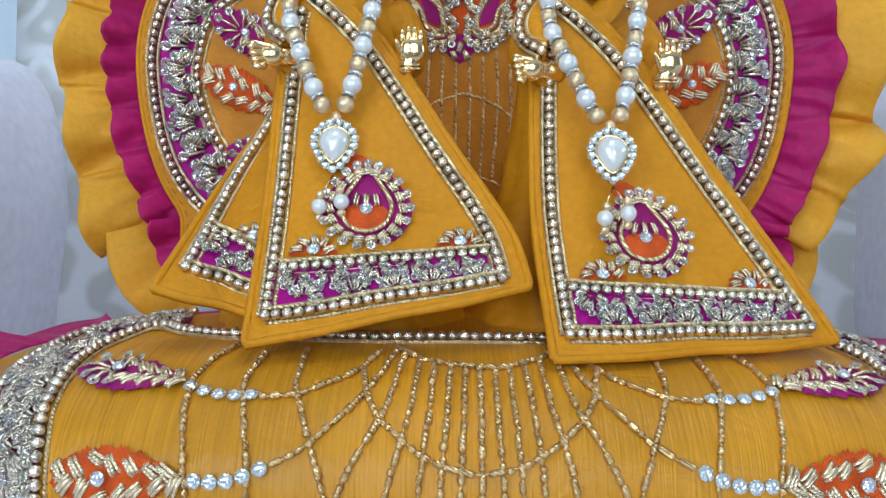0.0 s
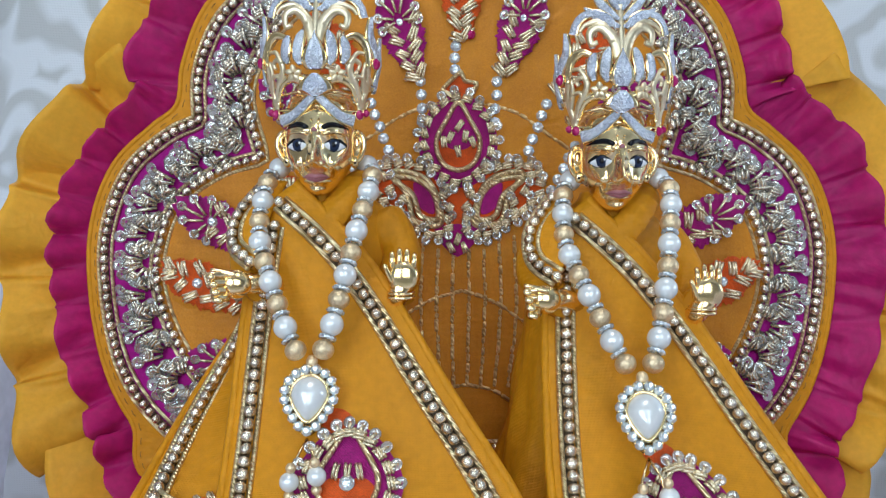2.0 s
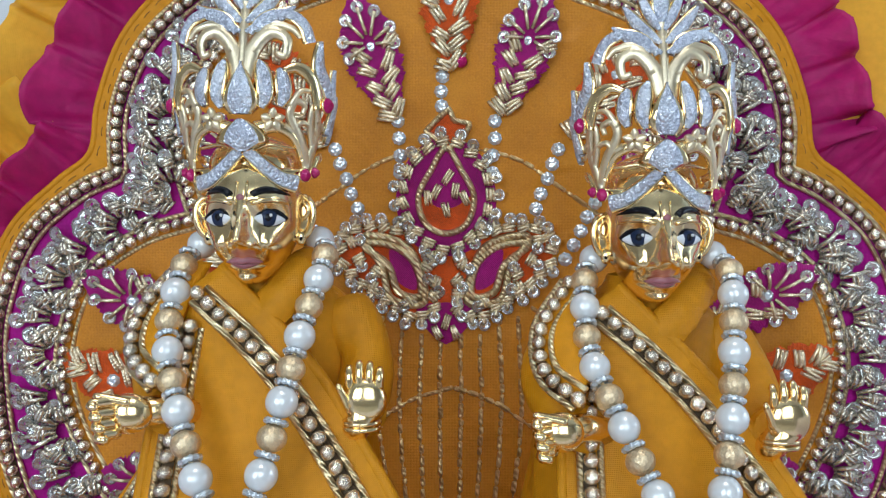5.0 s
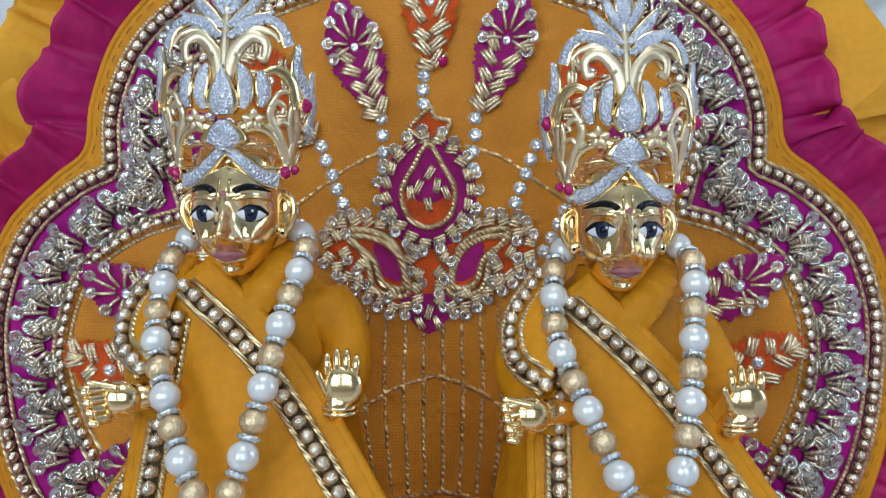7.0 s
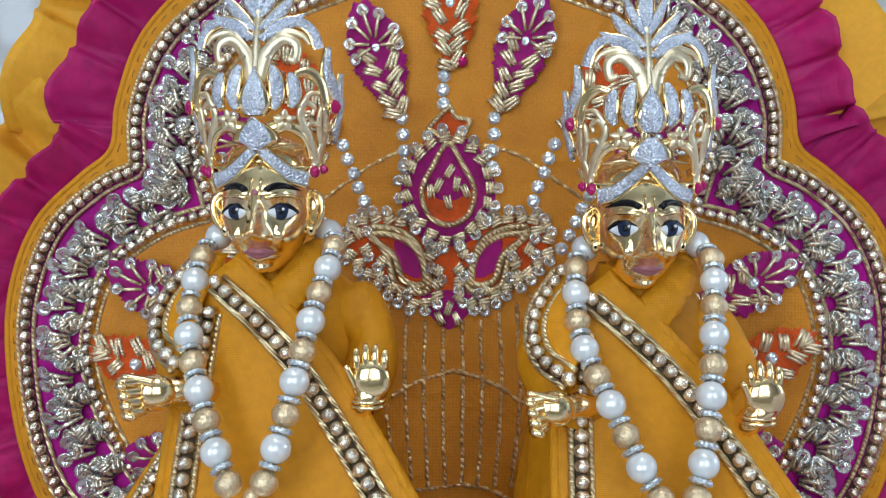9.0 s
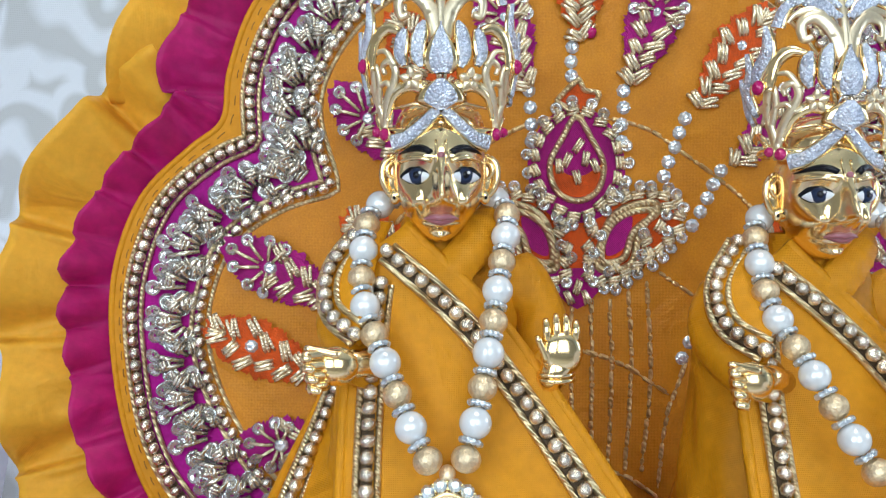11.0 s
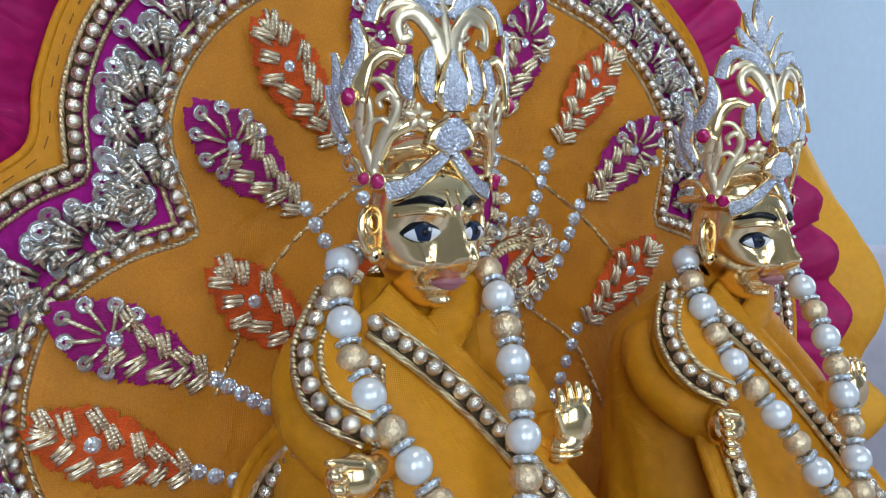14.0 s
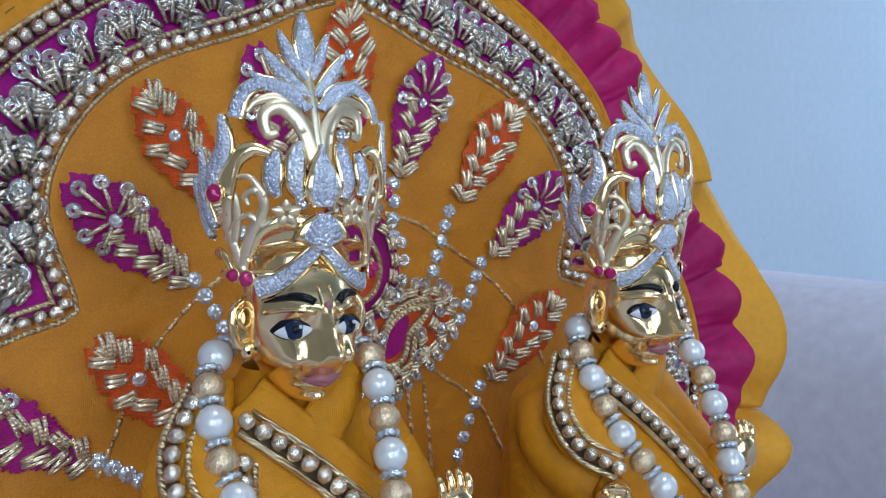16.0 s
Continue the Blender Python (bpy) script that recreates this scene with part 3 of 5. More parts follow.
def flat_fill(name, loop, d, mat, parent, thick=0.0, label=""):
    """A flat sheet inside a closed outline."""
    bm = bmesh.new()
    vs = [bm.verts.new(on_panel(p.x, p.y, d)) for p in loop]
    bm.faces.new(vs)
    bmesh.ops.triangulate(bm, faces=bm.faces[:])
    bmesh.ops.recalc_face_normals(bm, faces=bm.faces[:])
    me = bpy.data.meshes.new(name)
    bm.to_mesh(me)
    bm.free()
    me.materials.append(mat)
    ob = part(name, me, parent, label)
    if thick:
        solid(ob, thick, 0.0)
    return ob


def outward(loop):
    n = len(loop)
    out = []
    for i in range(n):
        d = (loop[(i + 1) % n] - loop[i - 1]).normalized()
        out.append(Vector((-d.y, d.x, 0)))
    c = sum(loop, Vector()) / n
    if sum(o.dot(p - c) for o, p in zip(out, loop)) < 0:
        out = [-o for o in out]
    # soften, so that the frill does not cross itself at the notch
    for _ in range(10):
        out = [(out[i - 1] + out[i] * 2 + out[(i + 1) % n]).normalized() for i in range(n)]
    return out


def frill(name, loop, place, width, mat, parent, seed, depth, pleat, amp, ragged, label, rise=0.0, keep=lambda p: True, trim=lambda p: 1.0):
    """A gathered ribbon sewn round an outline; place(p, d) lays a plan point d out of the plane."""
    base = along(loop, 0.0016, True)
    nrm = outward(base)
    n, rows = len(base), 12
    r = random.Random(seed)
    phase, ph, w, push = [], 0.0, [], []
    rate = 1.0
    for i in range(n):
        rate += r.uniform(-0.2, 0.2)
        rate = min(2.0, max(0.5, rate))
        ph += rate * 2 * math.pi * 0.0016 / pleat
        phase.append(ph)
    turns = round(phase[-1] / (2 * math.pi))
    phase = [p * turns * 2 * math.pi / phase[-1] for p in phase]
    cell = [r.uniform(-1, 1) for _ in range(turns + 2)]
    verts, faces = [], []
    for j in range(rows + 1):
        f = j / rows
        for i in range(n):
            k = int(phase[i] / (2 * math.pi)) % turns
            fr = phase[i] / (2 * math.pi) - int(phase[i] / (2 * math.pi))
            e = fr * fr * (3 - 2 * fr)
            wob = cell[k] * (1 - e) + cell[(k + 1) % turns] * e
            tall = cell[(k + 5) % turns] * (1 - e) + cell[(k + 6) % turns] * e
            fold = (0.75 + 0.45 * tall) * math.sin(phase[i] + 0.7 * wob) + 0.28 * math.sin(2 * phase[i] + 1.6 * tall)
            gather = 0.30 * math.sin(4 * phase[i] + 2 * wob) * (1 - f) * min(1, 5 * f)
            ww = width * trim(base[i]) * (1 + ragged * wob + 0.5 * ragged * math.cos(phase[i] + 0.9))
            out = nrm[i] * ww * f
            tang = Vector((-nrm[i].y, nrm[i].x, 0)) * (0.10 * pleat * f * math.cos(phase[i] + 0.5 + 0.6 * tall))
            d = depth + rise * f + amp * ((f ** 0.9) * fold + gather)
            verts.append(place(base[i] + out + tang, d))
    for j in range(rows):
        for i in range(n):
            if keep(base[i]):
                a, b = j * n + i, j * n + (i + 1) % n
                faces.append((a, b, b + n, a + n))
    ob = part(name, mesh(name, verts, faces, mat), parent, label)
    solid(ob, 0.0005)
    return ob


def back_panel():
    panel = thing("back_panel", on_panel(0, 0.0, -0.006), "marigold embroidered back panel with bead borders and magenta frill", "ornamental panel")
    on = lambda p: on_panel(p.x, p.y, 0.0)  # noqa: E731
    lift = lambda p: TO_CAM  # noqa: E731
    # padded board, covered with cloth
    body = flat_fill("padded_board", edge_row, -0.008, YELLOW, panel, 0.0135, "marigold cloth covered board")
    rounded(body, 0.004, 3)
    mid = along(edge_row, 0.003, True)
    nr = outward(mid)
    part("piping", mesh("piping", *tube([on_panel(p.x, p.y, -0.0020) for p in mid], 0.0013, 8, closed=True), YELLOW), panel)
    # running stitch along the rim
    seam = [p + o * -0.0032 for p, o in zip(mid, nr)]
    dashes = [tube([on_panel(a.x, a.y, 0.0), on_panel((a.x + b.x) / 2, (a.y + b.y) / 2, 0.0006), on_panel(b.x, b.y, 0.0)], 0.00016, 4) for a, b in zip(seam[::1], seam[1:]) if rng.random() < 0.97]
    dashes = [d for i, d in enumerate(dashes) if i % 2 == 0]
    tagged(part("rim_stitching", mesh("rim_stitching", *join(*dashes), SEAM), panel), kind="stuff")
    flat_fill("magenta_band", outer_row, 0.0006 - 0.001, MAGENTA_FLAT, panel, 0.0012, "magenta satin band")
    flat_fill("silk_field", inner_row, 0.0004, SILK, panel, 0.0012, "marigold silk field")
    for row in (outer_row, inner_row):
        bead_row([on(p) for p in row[:-1]], panel, closed=False, lift=lift)
    # sequin shells in the magenta band
    # the halves are matched on each side of the notch
    for side in (1, -1):
        for lo, hi, count in ((0, 6, 12), (6, len(OUTER) - 1, 13)):
            pa = spline([(u, v, 0) for u, v in OUTER[lo: hi + 1]], 8)
            pb = spline([(u, v, 0) for u, v in INNER[lo: hi + 1]], 8)
            la = sum((x - y).length for x, y in zip(pa, pa[1:]))
            lb = sum((x - y).length for x, y in zip(pb, pb[1:]))
            ea, eb = along(pa, la / count), along(pb, lb / count)
            for i in range(count):
                p, q = (ea[i] + ea[i + 1]) / 2, (eb[i] + eb[i + 1]) / 2
                c = (p + q) / 2
                out = (p - q).normalized()
                ang = math.degrees(math.atan2(out.y, side * out.x)) - 90
                size = min(1.45, 1.18 * (p - q).length / 0.0195)
                m = Matrix.Translation(on_panel(side * c.x, c.y, 0.0004)) @ pose(0, 0, 0, 3.6, -ang + rng.uniform(-9, 9), 0) @ Matrix.Scale(size, 4)
                fan(i + (side > 0), panel, m)
    # the leaves: foot, tip and colour on the left and their mirrored fellows
    leaves = [((0.0, 0.2255), (-0.001, 0.263), ORANGE, 0)]
    half = [((0.0173, 0.2105), (0.031, 0.250), PURPLE, 1), ((0.0405, 0.2025), (0.064, 0.2365), ORANGE, 0), ((0.053, 0.183), (0.0835, 0.211), PURPLE, 1), ((0.049, 0.140), (0.0795, 0.168), ORANGE, 0), ((0.081, 0.137), (0.1195, 0.158), PURPLE, 1), ((0.087, 0.112), (0.126, 0.131), ORANGE, 0), ((0.080, 0.088), (0.114, 0.092), PURPLE, 1)]
    for f, t, mat, tip in half:
        leaves += [(f, t, mat, tip), ((-f[0] - 0.001, f[1] - 0.002), (-t[0] - 0.001, t[1] - 0.002), mat, tip)]
    for f, t, mat, tip in leaves:
        d = Vector((t[0] - f[0], t[1] - f[1]))
        l = round(d.length, 3)
        m = Matrix.Translation(on_panel(f[0], f[1], 0.0014)) @ pose(0, 0, 0, 3.6, math.degrees(math.atan2(d.x, d.y)), 0)
        pad, sew = leaf_meshes(l, 0.0094, mat, tip)
        ob = part("embroidered_leaf", pad, panel, "purple thread leaf" if mat is PURPLE else "orange thread leaf", m)
        part("bugle_stitches", sew, ob)
        c = Vector(f).lerp(Vector(t), 0.62)
        part("rhinestone", STONE_MESH, panel, m=Matrix.Translation(on_panel(c.x, c.y, 0.0036)))
    # chains of stones
    def chain(a, b, n):
        for i in range(n):
            c = Vector(a).lerp(Vector(b), i / max(1, n - 1))
            part("rhinestone", STONE_MESH, panel, m=Matrix.Translation(on_panel(c.x + rng.uniform(-3e-4, 3e-4), c.y, 0.001)) @ pose(0, 0, 0, rng.uniform(-8, 8), rng.uniform(0, 90), rng.uniform(-8, 8)))
    chain((-0.003, 0.2235), (-0.003, 0.2135), 3)
    for s in (1, -1):
        o = -0.0015
        chain((o + s * 0.0165, 0.2085), (o + s * 0.0155, 0.191), 4)
        chain((o + s * 0.0375, 0.199), (o + s * 0.030, 0.179), 5)
        chain((o + s * 0.050, 0.181), (o + s * 0.040, 0.162), 5)
        chain((o + s * 0.047, 0.1385), (o + s * 0.036, 0.1165), 5)
        chain((o + s * 0.078, 0.1345), (o + s * 0.064, 0.125), 5)
        chain((o + s * 0.084, 0.110), (o + s * 0.074, 0.106), 3)
    # cords: arch, ribs and bars of the lattice under the medallion
    line = lambda pts: [on_panel(u, v, 0.001) for u, v in pts]  # noqa: E731
    for s in (1, -1):
        cord("gold_cord", [on_panel(p.x, p.y, 0.001) for p in spline([(-0.002, 0.2005, 0), (s * 0.018, 0.197, 0), (s * 0.033, 0.189, 0), (s * 0.062, 0.165, 0), (s * 0.080, 0.130, 0)], 6)], panel)
        cord("gold_cord", [on_panel(p.x, p.y, 0.001) for p in spline([(0.001, 0.119, 0), (s * 0.014, 0.1145, 0), (s * 0.030, 0.104, 0)], 6)], panel)
        cord("gold_cord", [on_panel(p.x, p.y, 0.001) for p in spline([(0.003, 0.079, 0), (s * 0.016, 0.0755, 0), (s * 0.032, 0.064, 0)], 6)], panel)
        cord("gold_cord", [on_panel(p.x, p.y, 0.001) for p in spline([(s * 0.027, 0.146, 0), (s * 0.044, 0.133, 0), (s * 0.056, 0.110, 0)], 6)], panel)
        cord("gold_cord", [on_panel(p.x, p.y, 0.001) for p in spline([(s * 0.036, 0.115, 0), (s * 0.029, 0.095, 0), (s * 0.026, 0.072, 0)], 5)], panel)
        for k in range(4):
            x0 = 0.0035 + 0.0068 * k
            cord("gold_cord", [on_panel(p.x, p.y, 0.001) for p in spline([(s * x0 * 0.95, 0.137 if k < 2 else 0.143, 0), (s * x0 * 1.0, 0.11, 0), (s * x0 * 0.85, 0.078, 0)], 5)], panel)
    medallion(panel)
    frill("magenta_frill", edge_row, lambda p, d: on_panel(p.x, p.y, d), 0.0205, MAGENTA, panel, 3, -0.006, 0.024, 0.0052, 0.10, "gathered magenta organza frill", rise=0.010, keep=lambda p: p.y > 0.034, trim=lambda p: 1 - 0.34 * min(1, max(0, (-p.x - 0.06) / 0.05)) * min(1, max(0, (0.215 - p.y) / 0.03)))
    frill("orange_frill", edge_row, lambda p, d: on_panel(p.x, p.y, d), 0.040, RUFFLE_Y, panel, 8, -0.012, 0.058, 0.0095, 0.15, "gathered orange organza frill", rise=0.012, keep=lambda p: p.y > 0.034)
    return panel


def medallion(panel):
    o = -0.0015
    put = lambda u, v, d=0.0014: on_panel(o + u, v, d)  # noqa: E731

    def pad(name, pts, mat, d, n=5, label=""):
        loop = spline([(o + u, v, 0) for u, v in pts], n, True)
        return flat_fill(name, loop, d, mat, panel, 0.001, label)

    def lace(pts, closed=True, r=0.0011, bend=True):
        loop = spline([(u, v, 0) for u, v in pts], 6, closed) if bend else [Vector((u, v, 0)) for u, v in pts]
        part("gold_cord", mesh("gold_cord", *tube([put(p.x, p.y, 0.0022) for p in along(loop, 0.0012, closed)], r, 6, closed=closed), GOLD_THREAD), panel)

    both_sides = lambda right: right + [(-u, v) for u, v in reversed(right)]  # noqa: E731
    pad("purple_pad", both_sides([(0.002, 0.204), (0.0120, 0.1965), (0.0168, 0.184), (0.0145, 0.172), (0.006, 0.164)]), PURPLE, 0.0012)
    pad("orange_pad", both_sides([(0.001, 0.166), (0.014, 0.172), (0.030, 0.172), (0.036, 0.164), (0.026, 0.150), (0.012, 0.143), (0.003, 0.142)]), ORANGE, 0.001)
    pad("purple_pad", [(-0.010, 0.146), (0.010, 0.146), (0.0, 0.1335)], PURPLE, 0.0013, 4)
    pad("orange_pad", both_sides([(0.0025, 0.1722), (0.0075, 0.1755), (0.0086, 0.1830), (0.003, 0.1795)]), ORANGE, 0.0016)
    pad("orange_pad", [(0.001, 0.2115), (0.0025, 0.2080), (0.0072, 0.2068), (0.0005, 0.1995), (-0.0062, 0.2045), (-0.0030, 0.2085)], ORANGE, 0.0015, 1)
    lace([(0, 0.1995), (0.005, 0.192), (0.0093, 0.183), (0.007, 0.174), (0, 0.1705), (-0.007, 0.174), (-0.0093, 0.183), (-0.005, 0.192)])
    lace([(0.001, 0.2125), (0.0025, 0.2085), (0.0082, 0.2075), (0.0060, 0.2035), (0.0005, 0.1985), (-0.0040, 0.2030), (-0.0072, 0.2045), (-0.0030, 0.2090)], r=0.001, bend=False)
    for s in (1, -1):
        pad("purple_pad", [(s * 0.010, 0.152), (s * 0.0165, 0.155), (s * 0.019, 0.165), (s * 0.012, 0.162)], PURPLE, 0.0017)
        for k in (0, 0.0022):
            lace([(s * (0.0085 - k * 0.6), 0.150 - k), (s * 0.0105, 0.1605 + k), (s * (0.018), 0.1665 + k), (s * 0.028, 0.167 + k), (s * (0.0195 + k), 0.160), (s * (0.016 + k), 0.151 - k)], True, 0.0013)
    # knots round the rim
    rim = spline([(u, v, 0) for u, v in both_sides([(0.004, 0.2015), (0.012, 0.194), (0.0155, 0.184), (0.0125, 0.174), (0.004, 0.1655)])], 8, True)
    pts = along(rim, 0.0056, True)
    for i, p in enumerate(pts):
        a = math.degrees(math.atan2(p.x, p.y - 0.183))
        part("knot", KNOTS[i % 3], panel, m=Matrix.Translation(put(p.x, p.y, 0.0018)) @ pose(0, 0, 0, 3.6, a + rng.uniform(-15, 15), 0))
    for s in (1, -1):
        for path, step, turn in (([(0.012, 0.171), (0.022, 0.1735), (0.033, 0.172), (0.0355, 0.166)], 0.0048, 0), ([(0.035, 0.160), (0.028, 0.153), (0.020, 0.1475), (0.011, 0.142), (0.004, 0.145)], 0.0046, 160)):
            for i, p in enumerate(along(spline([(u, v, 0) for u, v in path], 6), step)):
                part("knot", KNOTS[i % 3], panel, m=Matrix.Translation(put(s * p.x, p.y, 0.0016)) @ pose(0, 0, 0, 3.6, s * turn + rng.uniform(-25, 25), 0))
        for i, (u, v) in enumerate([(0.004, 0.1545), (0.004, 0.150), (0.006, 0.160), (0.0235, 0.1575), (0.029, 0.1615), (0.024, 0.1525), (0.0125, 0.1475), (0.0045, 0.1625), (0.031, 0.168)]):
            part("knot", KNOTS[i % 3], panel, m=Matrix.Translation(put(s * u, v, 0.0016)) @ pose(0, 0, 0, 3.6, rng.uniform(0, 360), 0))
    for u, v in ((0, 0.1785), (-0.0035, 0.1845), (0.0030, 0.1850), (-0.0062, 0.1825), (0.0062, 0.1825), (0.0005, 0.1895), (0, 0.141), (-0.003, 0.1375), (0.003, 0.1375)):
        me = multi("bugle_stitches", [(stitch(0, 0, rng.uniform(0.8, 2.3), 0.005), 0)], [BUGLE])
        part("bugle_stitches", me, panel, m=Matrix.Translation(put(u, v, 0.0016)))
    part("ruby_bead", mesh("ruby_bead", *ball((0.0022, 0.0022, 0.0022), 12, 8), RUBY), panel, m=Matrix.Translation(on_panel(0.0035, 0.2285, 0.002)))


back_panel()


# ---- the seat cushion ----
MID = CX + 0.0055  # the middle of the needlework
PC, PA, PB, PH = Vector((0.010, 0.312, -0.020)), 0.196, 0.086, 0.046


def pillow(x, ang):
    """The place on the cushion at x, and the angle (0 front, 90 top) in the section there."""
    k = min(0.995, abs(x - PC.x) / PA)
    room_ = (1 - k ** 3.0)
    b, h = PB * room_ ** (1 / 2.6), PH * room_ ** (1 / 3.2)
    c, s = math.cos(ang), math.sin(ang)
    e = 2 / 3.0
    return Vector((x, PC.y - b * math.copysign(abs(c) ** e, c), PC.z + h * math.copysign(abs(s) ** e, s)))


def pillow_out(x, ang):
    a, b, c = pillow(x, ang), pillow(x + 0.002, ang), pillow(x, ang + 0.03)
    return (b - a).cross(c - a).normalized()


def on_pillow(x, deg, d=0.0):
    a = radians(deg)
    return pillow(MID + x, a) + pillow_out(MID + x, a) * d


def cushion():
    ob = thing("seat_cushion", (PC.x, PC.y, SEAT), "marigold embroidered seat cushion with bead borders, on the armchair", "cushion")
    me = mesh("cushion_pad", *grid(lambda s, t: pillow(PC.x - PA * 0.995 + 2 * PA * 0.995 * s, math.pi * 2 * (1 - t)), 90, 96), CUSHION_SILK)
    part("cushion_pad", me, ob, "padded marigold silk")
    def row(pts, n=8):
        return [Vector((p.x, p.y, 0)) for p in spline([(x, a, 0) for x, a in pts], n)]
    def beads(pts):
        q = row(pts)
        path = [on_pillow(p.x, p.y * 1000) for p in q]
        bead_row(path, ob, step=0.0041, lift=lambda p: (Vector((0, p.y - PC.y, (p.z - PC.z) * 1.9))).normalized())
    arch = [(0.1385, -0.020), (0.1385, 0.020), (0.141, 0.043), (0.142, 0.065), (0.1405, 0.084), (0.131, 0.0915), (0.1145, 0.0895), (0.0885, 0.0855), (0.040, 0.083), (0.0, 0.083)]
    wide = [(0.160, -0.020), (0.161, 0.03), (0.1645, 0.055), (0.1665, 0.083), (0.160, 0.098), (0.142, 0.105), (0.122, 0.108)]
    beads(arch + [(-x, a) for x, a in reversed(arch[:-1])])
    beads(wide), beads([(-x, a) for x, a in wide])
    # magenta strip with sequin shells between the two rows
    for s in (1, -1):
        a, b = row(arch[:7]), row(wide)
        la, lb = along([Vector((p.x, p.y, 0)) for p in a], 0.0052), along([Vector((p.x, p.y, 0)) for p in b], 0.0052)
        k = min(len(la), len(lb)) - 1
        fa = [la[round(i * (len(la) - 1) / k)] for i in range(k + 1)]
        fb = [lb[round(i * (len(lb) - 1) / k)] for i in range(k + 1)]
        v, f = grid(lambda u, w: on_pillow(s * (fa[round(w * k)].x * (1 - u) + fb[round(w * k)].x * u), 1000 * (fa[round(w * k)].y * (1 - u) + fb[round(w * k)].y * u), 0.0006), 6, k)
        part("magenta_band", mesh("magenta_band", v, f, MAGENTA_FLAT), ob)
        for i in range(round(k * 1.4)):
            w = min(k, int(i / 1.4))
            u = 0.3 if i % 2 else 0.7
            x, ang = s * (fa[w].x * (1 - u) + fb[w].x * u), 1000 * (fa[w].y * (1 - u) + fb[w].y * u)
            out = pillow_out(MID + x, radians(ang))
            m = Matrix.Translation(on_pillow(x, ang, 0.001)) @ out.to_track_quat("-Y", "Z").to_matrix().to_4x4() @ pose(0, 0, 0, 0, rng.uniform(0, 360), 0)
            fan(i, ob, m)
    # leaves that lie across the front
    for s in (1, -1):
        for mat, foot, tip, tips in ((PURPLE, (0.0965, 56), (0.136, 66), 1), (ORANGE, (0.090, 14.5), (0.131, 13), 0)):
            p, q = on_pillow(s * foot[0], foot[1], 0.0006), on_pillow(s * tip[0], tip[1], 0.0006)
            out = pillow_out(MID + s * (foot[0] + tip[0]) / 2, radians((foot[1] + tip[1]) / 2))
            zz = (q - p).normalized()
            yy = -(out - zz * out.dot(zz)).normalized()
            xx = yy.cross(zz)
            m = Matrix((xx, yy, zz)).transposed().to_4x4()
            m.translation = p + out * 0.001
            pad, sew = leaf_meshes(round((q - p).length, 3), 0.0096, mat, tips)
            lf = part("embroidered_leaf", pad, ob, "purple thread leaf" if mat is PURPLE else "orange thread leaf", m)
            part("bugle_stitches", sew, lf)
            c = p.lerp(q, 0.62)
            part("rhinestone", STONE_MESH, ob, m=Matrix.Translation(c + out * 0.0032) @ out.to_track_quat("-Y", "Z").to_matrix().to_4x4())
        for a, b, n in (((0.094, 54), (0.073, 49.5), 5), ((0.0865, 14), (0.0665, 18.7), 5)):
            for i in range(n):
                x, ang = a[0] + (b[0] - a[0]) * i / (n - 1), a[1] + (b[1] - a[1]) * i / (n - 1) - 2 * math.sin(math.pi * i / (n - 1))
                out = pillow_out(MID + s * x, radians(ang))
                part("rhinestone", STONE_MESH, ob, m=Matrix.Translation(on_pillow(s * x, ang, 0.0006)) @ out.to_track_quat("-Y", "Z").to_matrix().to_4x4())
    # gold cords: upright ribs, arcs
    def run(pts, n=8):
        q = spline([(x, a / 1000, 0) for x, a in pts], n)
        cord("gold_cord", [on_pillow(p.x, p.y * 1000, 0.0009) for p in q], ob, 0.00125)
    for s in (1, -1):
        run([(s * 0.070, 48.3), (s * 0.059, 50), (s * 0.0503, 55), (s * 0.041, 62), (s * 0.034, 75)])
        run([(s * 0.0635, 20), (s * 0.055, 26), (s * 0.047, 35.5), (s * 0.0385, 48), (s * 0.033, 60), (s * 0.0285, 76)])
        run([(s * 0.0385, 64), (s * 0.0365, 52), (s * 0.033, 42), (s * 0.027, 33.5), (s * 0.020, 26), (s * 0.0115, 20.5), (0, 17.5)])
        run([(s * 0.086, 80), (s * 0.092, 69), (s * 0.0944, 58), (s * 0.0935, 46), (s * 0.092, 33), (s * 0.0893, 10), (s * 0.089, -15)])
        run([(s * 0.0745, 74), (s * 0.0765, 56), (s * 0.075, 46), (s * 0.072, 29), (s * 0.0705, 15), (s * 0.070, -15)])
        run([(s * 0.060, 76), (s * 0.0597, 56), (s * 0.0565, 44), (s * 0.053, 32), (s * 0.0475, 11), (s * 0.043, -12)])
        for k, (top, mid, low) in enumerate(((0.0, 0.0, 0.0), (0.0049, 0.0052, 0.0065), (0.0098, 0.0105, 0.0125), (0.0150, 0.0160, 0.0190), (0.0200, 0.0220, 0.0285), (0.0255, 0.0297, 0.0430))):
            if k or s > 0:
                run([(s * top, 65 + 0.32 * k * k), (s * mid, 45), (s * low, 11), (s * low * 1.2, -14)])
    run([(-0.0285, 78), (-0.021, 71), (-0.010, 67), (0.0055, 65), (0.0205, 71), (0.027, 77)])
    # frill round the foot and the back of the cushion
    ring = [Vector((PC.x + PA * 0.95 * math.copysign(abs(math.cos(a)) ** 0.75, math.cos(a)), PC.y + PB * 0.9 * math.copysign(abs(math.sin(a)) ** 0.75, math.sin(a)), 0)) for a in [2 * math.pi * i / 120 for i in range(120)]]
    lay = lambda z: (lambda p, d: Vector((p.x, p.y, z + d)))  # noqa: E731
    away = lambda p: p.y > 0.27  # noqa: E731
